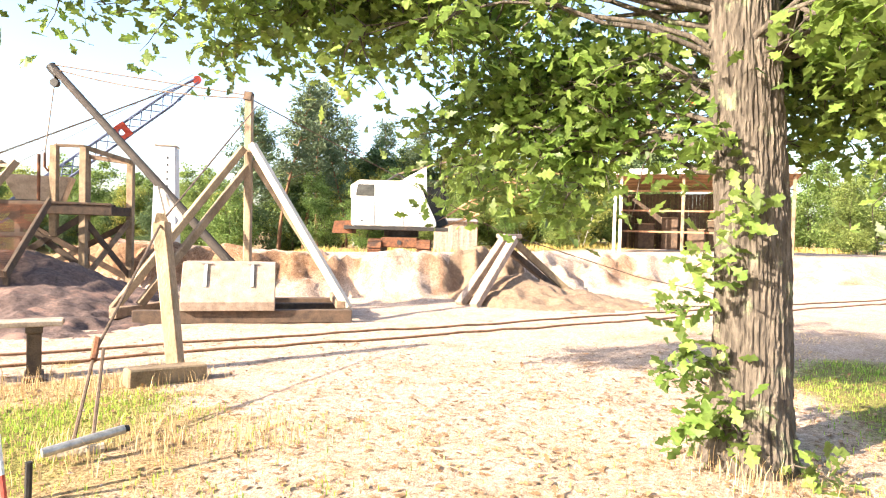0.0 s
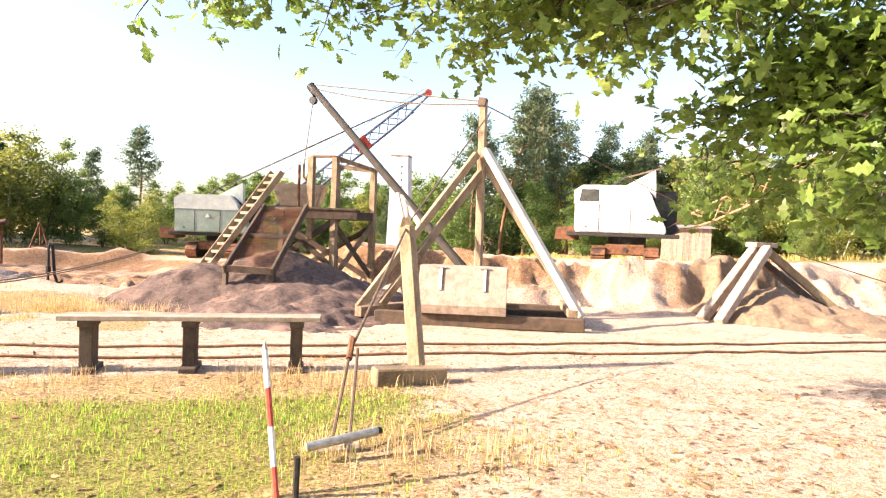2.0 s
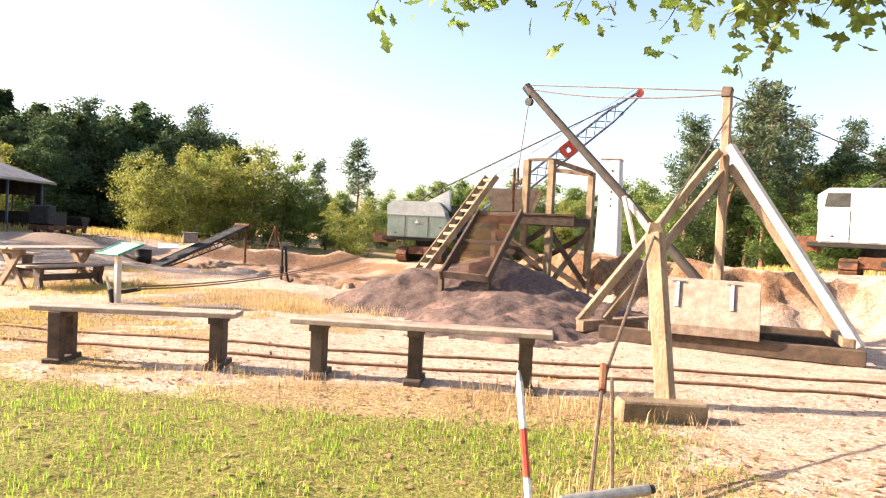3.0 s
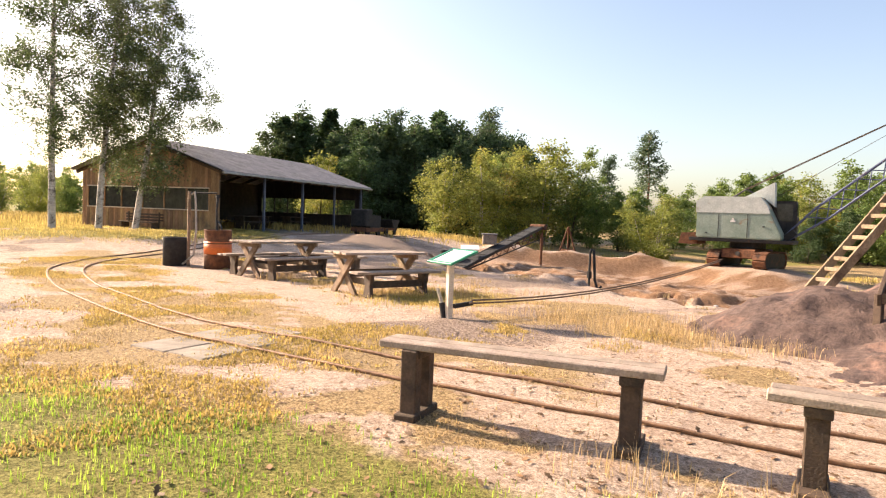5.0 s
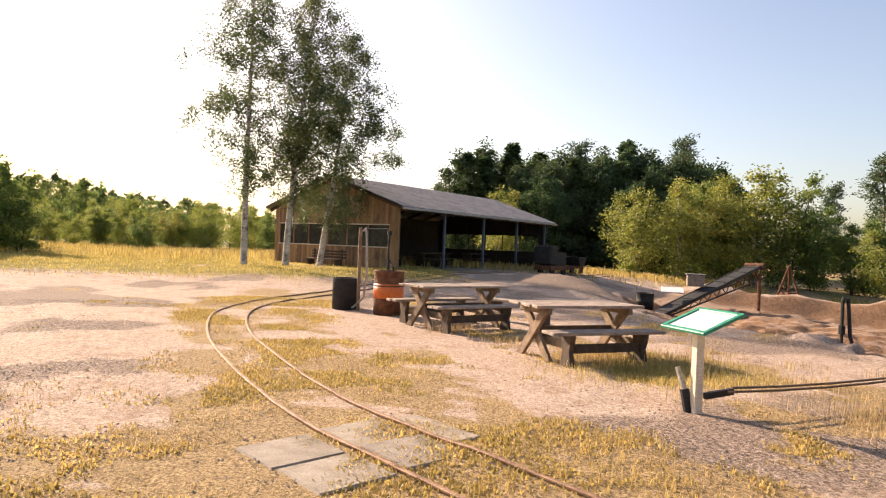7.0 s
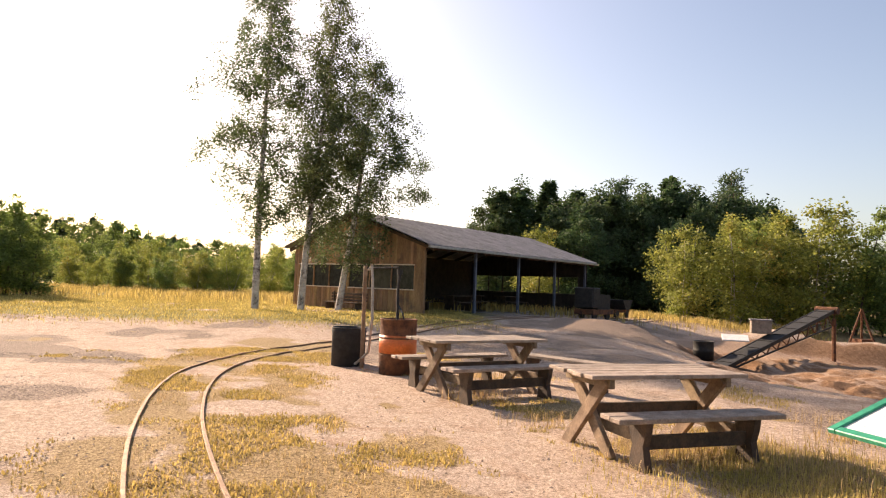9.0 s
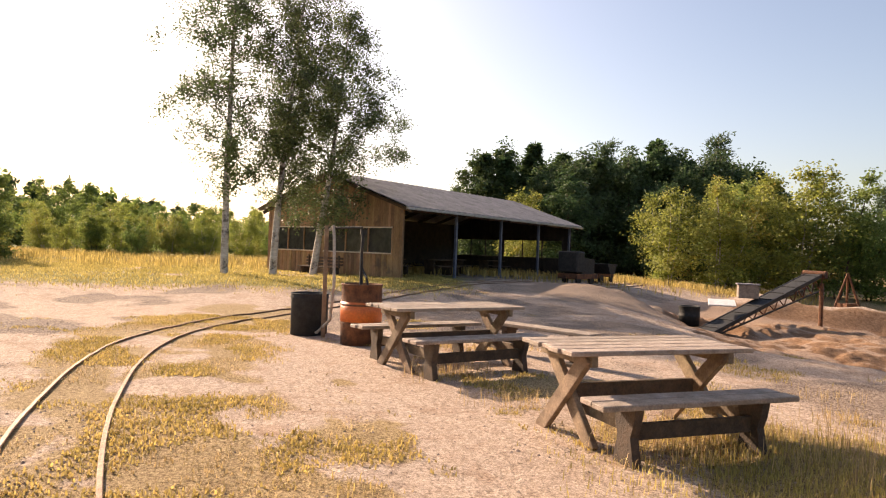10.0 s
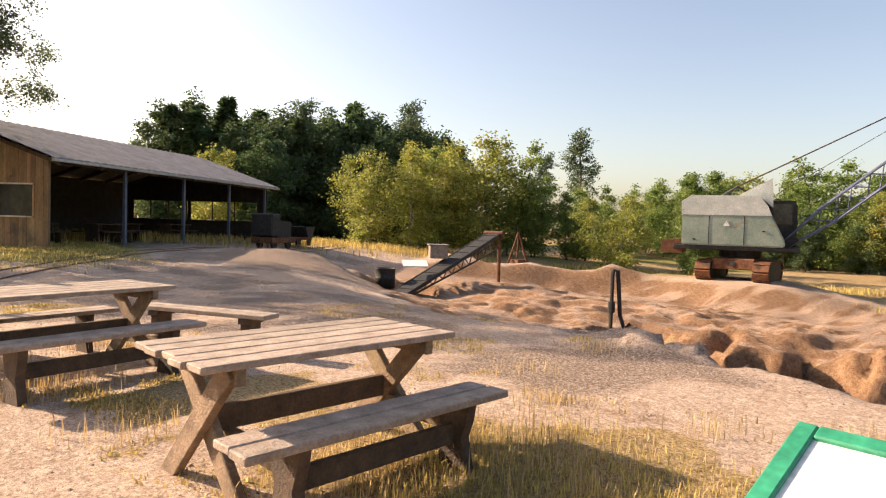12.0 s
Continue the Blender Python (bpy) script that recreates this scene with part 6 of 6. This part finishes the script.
def make_birch(x, y, h, spread, leaves, seed, base, fullest, lean):
    """A birch: a pale leaning trunk, ascending limbs, fine drooping twigs with small leaves along them."""
    rng = np.random.default_rng(seed)
    t = thing("birch_tree", pose(x, y, H(x, y) - 0.05), "slender birch with white trunk before the shed", "tree", "three birches by the shed")
    bm = bmesh.new()
    pts = limb(bm, (0, 0, -0.2), (0.2 * lean, lean, 1), h, 0.15, rng, 0, 14, 10, 0.012)
    part("trunk", bm, BARK_BIRCH, t, smooth=True)
    bm, twigs = bmesh.new(), []
    n = 58
    for i in range(n):
        f = base + (0.985 - base) * (i + rng.uniform(0, 1)) / n
        k = min(int(f * 14), 13)
        p = pts[k].lerp(pts[k + 1], f * 14 - k)
        a = i * 2.4 + rng.uniform(-0.5, 0.5)
        g = (f - base) / (1 - base)
        prof = (g / fullest) ** 0.7 if g < fullest else ((1 - g) / (1 - fullest)) ** 0.8
        ln = spread * max(0.16, prof) * rng.uniform(0.6, 1.15)
        q = limb(bm, p, (math.cos(a), math.sin(a), rng.uniform(0.1, 0.6)), ln, 0.03 * (1.15 - f), rng, 0.07, 6, 4, 0.13)
        for w in range(3 + int(ln * 4)):
            m = int(rng.integers(1, 6))
            st = q[m].lerp(q[m + 1], rng.uniform(0, 1))
            d = Vector((math.cos(a), math.sin(a), 0)) * rng.uniform(0, 0.8) + Vector(rng.normal(size=3)) * 0.7
            z = limb(bm, st, d, rng.uniform(0.35, 0.8), 0.006, rng, 0.22, 4, 3, 0.2)
            twigs += [tuple(v) for v in z[1:]]
    part("branchwork", bm, BARK_DARK, t, smooth=True)
    e = np.array(twigs)
    c = e[rng.integers(0, len(e), leaves)] + rng.normal(size=(leaves, 3)) * np.array([0.13, 0.13, 0.15])
    v, f = leaf_mesh("crown", c, np.array([0, 0, 0.4]), 0.092, DIAMOND, rng)
    mesh_part("crown", v.tolist(), f.tolist(), L_BIRCH, t)


def make_birches():
    make_birch(-34.3, 1.44, 13.6, 3.5, 30000, 5, 0.24, 0.36, 0.0)
    make_birch(-34.8, 3.1, 13.2, 2.9, 30000, 6, 0.22, 0.40, 0.01)
    make_birch(-35.9, 4.55, 10.9, 3.9, 40000, 7, 0.22, 0.28, 0.12)


def make_oak():
    """The oak beside the path, its bark in ridges, boughs reaching over the camera's side of the track."""
    rng = np.random.default_rng(4)
    c = Vector((1.75, 5.2, 0))
    t = thing("oak_tree", pose(c.x, c.y, H(c.x, c.y)), "oak with ridged grey bark and lobed green leaves", "tree")
    n, m = 128, 200
    bm, rings = bmesh.new(), []
    for j in range(m + 1):
        z = -0.1 + 5.6 * j / m
        r = 0.235 - 0.012 * z + 0.10 * math.exp(-(z + 0.1) / 0.25)
        ring = []
        for i in range(n):
            a = i * math.tau / n
            rid = noise.noise(Vector((math.cos(a) * 9, math.sin(a) * 9, z * 1.8))) + 0.7 * noise.noise(Vector((math.cos(a) * 19, math.sin(a) * 19, z * 6)))
            rr = r * (1 + 0.03 * math.sin(3 * a + z)) + 0.02 * (1 - min(1.0, abs(rid) * 2.6))
            ring.append(bm.verts.new((rr * math.cos(a) - 0.035 * z + 0.03 * math.sin(z * 1.4), rr * math.sin(a) + 0.02 * z, z)))
        rings.append(ring)
    for a, b in zip(rings, rings[1:]):
        for i in range(n):
            bm.faces.new((a[i], a[(i + 1) % n], b[(i + 1) % n], b[i]))
    part("trunk", bm, BARK_OAK, t)
    twigs, count = [], 0

    def axis_at(z):
        return Vector((-0.035 * z + 0.03 * math.sin(z * 1.4), 0.02 * z, z))

    def reach(z0, target, r, spread, sprays):
        """A bough from the trunk to target (in metres from the tree), ending in leafy sprays."""
        b = bmesh.new()
        p, q = axis_at(z0), Vector(target)
        pts = [p.lerp(q, k / 8) + Vector((0, 0, 0.28 * math.sin(math.pi * k / 8))) + Vector(rng.normal(size=3)) * 0.05 * (k > 0) for k in range(9)]
        tube(pts, [r * (1 - 0.85 * k / 8) for k in range(9)], 6, bm=b, cap=False)
        for s in range(sprays):
            k = int(rng.integers(4, 9))
            d = Vector(rng.normal(size=3)) * 0.8 + (q - p).normalized() * 0.7 + Vector((0, 0, -0.1))
            w = limb(b, pts[k], d, spread * rng.uniform(0.5, 1.2), 0.009, rng, 0.06, 5, 4, 0.25)
            twigs.extend([(x, 0.13) for x in w[1:]])
        part("bough", b, BARK_OAK, t, smooth=True)
    base = lambda x: float(np.interp(x, [-1.7, -0.9, -0.5, 0.2, 1.4, 3], [3.0, 2.5, 1.95, 1.66, 1.72, 1.8]))
    for k in range(31):
        x, y = rng.uniform(-1.7, 1.5), rng.uniform(5.5, 7.4)
        zb = base(x) + 0.08 + 0.12 * max(0, y - 6)
        z = zb + abs(rng.normal()) * 0.75
        reach(max(1.9, min(4.6, z - 0.3)), (x - c.x, y - c.y, z), 0.022, 0.62, 12)
    for k in range(13):
        f = (k + rng.uniform(0, 0.6)) / 13
        x, y = -1.6 - 3.0 * f, 6.4 - 1.75 * f + rng.normal() * 0.25
        reach(3.0, (x - c.x, y - c.y, rng.uniform(2.95, 3.35) + 0.1 * f), 0.022, 0.45, 10)
    for k in range(32):
        a = rng.uniform(-1.5, 1.3)
        reach(2.6, (rng.uniform(0.5, 2.2) * math.cos(a), rng.uniform(0.5, 2.2) * math.sin(a), rng.uniform(2.15, 3.4)), 0.025, 0.55, 12)
    # upper crown out of view, added for the shade it casts
    for k in range(30):
        a, rr = rng.uniform(0, math.tau), rng.uniform(0.3, 2.6)
        reach(4.3, (rr * math.cos(a), rr * math.sin(a), rng.uniform(3.6, 6.6)), 0.05, 0.7, 7)
    for z, a in ((0.25, 3.4), (0.45, 2.6), (0.6, 3.6), (1.0, 3.0), (0.15, 4.2), (1.35, 3.3), (0.1, 5.2), (2.0, 3.2), (2.3, 2.4), (1.7, 4.0)):
        p = Vector((0.24 * math.cos(a), 0.24 * math.sin(a), z))
        lb = bmesh.new()
        q = limb(lb, p, (math.cos(a), math.sin(a), 0.2), 0.38, 0.008, rng, 0.08, 5, 4, 0.25)
        part("trunk_shoot", lb, BARK_OAK, t, smooth=True)
        twigs.extend([(x, 0.09) for x in q[1:]] * 2)
    e, w = np.array([tuple(p) for p, _ in twigs]), np.array([r for _, r in twigs])
    per = 5
    cs = np.repeat(e, per, 0) + rng.normal(size=(len(e) * per, 3)) * np.repeat(w, per)[:, None] * 0.8
    v, f = leaf_mesh("leaves", cs, np.array([0, 0, 0.9]), 0.125, OAKLEAF, rng, 0.6, 0.2)
    mesh_part("leaves", v.tolist(), f.tolist(), L_OAK, t)


# ---- grass, litter, pebbles ----
def blades(name, pts, h, w, material, label, category, rng, lean=0.5):
    """Single bent blades, three points a side, rooted at pts."""
    n = len(pts)
    a = rng.uniform(0, math.tau, n)
    d = np.stack([np.cos(a), np.sin(a), np.zeros(n)], -1)
    s = np.stack([-np.sin(a), np.cos(a), np.zeros(n)], -1)
    hh = (h * rng.uniform(0.45, 1.25, n))[:, None]
    ww = (w * rng.uniform(0.7, 1.3, n))[:, None]
    k = (lean * rng.uniform(0.1, 1.2, n))[:, None]
    up = np.array([0, 0, 1.0])
    p0, p1, p2 = pts, pts + hh * (0.6 * up + 0.25 * k * d), pts + hh * (1.0 * up * (1 - 0.25 * k) + 0.85 * k * d)
    v = np.stack([p0 - s * ww, p0 + s * ww, p1 + s * ww * 0.7, p1 - s * ww * 0.7, p2], 1).reshape(-1, 3)
    i = np.arange(n)[:, None] * 5
    f = np.concatenate([i + 0, i + 1, i + 2, i + 3], 1).tolist() + np.concatenate([i + 3, i + 2, i + 4], 1).tolist()
    return tagged(mesh_part(name, v.tolist(), f, material), label, category, kind="stuff")


def scatter(n, x0, x1, y0, y1, weight, rng):
    x, y = rng.uniform(x0, x1, n), rng.uniform(y0, y1, n)
    keep = rng.uniform(0, 1, n) < weight(x, y)
    x, y = x[keep], y[keep]
    return np.stack([x, y, height(x, y) - 0.005], -1)


def make_cover():
    rng = np.random.default_rng(21)
    dry = lambda green, straw: straw * (1 - 0.6 * green)
    tuft = lambda x, y: smooth(-0.1, 0.35, fbm(x, y, 0.45, 61, 3))
    blades("green_grass", scatter(190000, -10, 7, 0.5, 9, lambda x, y: zones(x, y)[0] * (0.35 + 0.65 * tuft(x, y)), rng), 0.055, 0.0035, GRASS, "short green grass beside the path", "grass", rng)
    blades("dry_grass", scatter(300000, -22, 7, 0.0, 12, lambda x, y: dry(*zones(x, y)[:2]) * tuft(x, y) * 0.8, rng), 0.042, 0.0045, STRAW, "dry straw-coloured grass on the sand", "grass", rng, 1.1)

    def tall(x, y):
        r = 0.0
        for cx, cy, s in ((-3.0, 7.1, 0.35), (-2.6, 4.95, 0.3), (-3.4, 6.7, 0.3), (-2.2, 5.2, 0.35), (-5.6, 5.6, 0.3), (-4.1, 6.5, 0.35), (-6.4, 5.2, 0.25), (-10.2, 9.2, 0.8), (-12.2, 7.3, 0.3), (-9.3, 9.3, 0.6), (-11.2, 8.6, 0.6),
                          (-14.3, 7.4, 0.5), (-17.5, 6.2, 0.4), (-13.8, 8.3, 0.5), (-5.0, 10.9, 0.15), (-1.6, 5.3, 0.3), (1.6, 5.0, 0.35), (-12.8, 12.9, 0.3), (-14.9, 9.4, 0.25), (-13.7, 9.9, 0.2), (-13.0, 10.6, 0.2), (-15.8, 10.1, 0.22), (-12.6, 9.2, 0.25), (-15.9, 6.5, 0.3), (-14.2, 8.6, 0.45), (-16.2, 11.6, 0.25), (-19.4, 6.9, 0.5), (-8.4, 9.6, 0.4)):
            r = np.maximum(r, np.exp(-((x - cx) ** 2 + (y - cy) ** 2) / s ** 2))
        return r
    blades("tall_dry_grass", scatter(260000, -20, 3, 3.5, 14, lambda x, y: tall(x, y) * 0.45, rng), 0.17, 0.003, STRAW, "tall dry grass in tufts", "grass", rng, 0.6)
    blades("meadow_grass", scatter(110000, -64, -37, -18, 34, lambda x, y: smooth(-38, -46, x + 4 * fbm(x, y, 5, 95)) * (0.25 + 0.75 * tuft(x / 5, y / 5)) * (1 - 0.6 * smooth(8, 4, y) * smooth(-52, -46, x)), rng), 0.42, 0.02, TUFT, "tall yellow meadow grass before the wood", "grass", rng, 0.5)
    blades("verge_grass", scatter(30000, -40, 24, 34, 42, lambda x, y: 0.6 * smooth(-0.1, 0.3, fbm(x, y, 3, 77)), rng), 0.28, 0.025, TUFT, "dry grass along the edge of the wood", "grass", rng, 0.5)
    blades("lawn_grass", scatter(120000, -46, -26, -10, 10, lambda x, y: zones(x, y)[0] * 0.8, rng), 0.08, 0.012, TUFT, "thin yellowing lawn under the birches", "grass", rng)
    clump = lambda x, y: smooth(-0.05, 0.3, fbm(x, y, 0.8, 65, 3))
    blades("grass_tufts", scatter(230000, -24, -8, -1, 7.5, lambda x, y: clump(x, y) * zones(x, y)[1], rng), 0.042, 0.008, TUFT, "low yellow-green grass tufts round the rails", "grass", rng, 0.8)
    blades("sand_tufts", scatter(160000, -22, -9, 4, 15, lambda x, y: 0.8 * smooth(0.22, 0.45, fbm(x, y, 0.6, 67, 3)) * (1 - smooth(-0.2, 0.2, fbm(x, y, 3, 69))), rng), 0.06, 0.0045, TUFT, "sparse grass tufts on the sand by the tables", "grass", rng, 0.8)
    blades("shade_grass", scatter(26000, -16, -12.5, 6, 9.5, lambda x, y: np.exp(-(((x + 13.6) / 1.0) ** 2 + ((y - 7.9) / 0.9) ** 2)), rng), 0.08, 0.004, TUFT, "yellow-green grass under the picnic table", "grass", rng, 0.7)
    p = scatter(14000, -9, 6, 2.5, 9.5, lambda x, y: 0.25 + 0.75 * np.exp(-(((x - 1.2) / 3.5) ** 2 + ((y - 5.5) / 2.5) ** 2)), rng)
    v, f = leaf_mesh("fallen_leaves", p + np.array([0, 0, 0.012]), np.array([0, 0, 5.0]), 0.06, OAKLEAF, rng, 0.15, 0.0)
    tagged(mesh_part("fallen_leaves", v.tolist(), f.tolist(), LITTER), "brown fallen oak leaves on the sand", "fallen leaves", kind="stuff")
    p = np.concatenate([scatter(70000, -22, -8, -4, 7, lambda x, y: 0.9 * zones(x, y)[2], rng), scatter(40000, -24, -1, 4, 15, lambda x, y: 0.8 * zones(x, y)[2] + 0.2, rng)])
    s = rng.uniform(0.005, 0.024, len(p))
    o = np.array([(1, 0, 0), (0, 1, 0), (-1, 0, 0), (0, -1, 0), (0, 0, 0.7)])
    v = (p[:, None, :] + s[:, None, None] * (o[None] * rng.uniform(0.6, 1.3, (len(p), 5, 1)))).reshape(-1, 3)
    i = np.arange(len(p))[:, None] * 5
    f = np.concatenate([np.concatenate([i + a, i + b, i + 4], 1) for a, b in ((0, 1), (1, 2), (2, 3), (3, 0))]).tolist()
    tagged(mesh_part("pebbles", v.tolist(), f, PEBBLE), "loose pebbles on the sandy ground", "pebbles", kind="stuff")


make_woods()
make_birches()
make_oak()
make_cover()
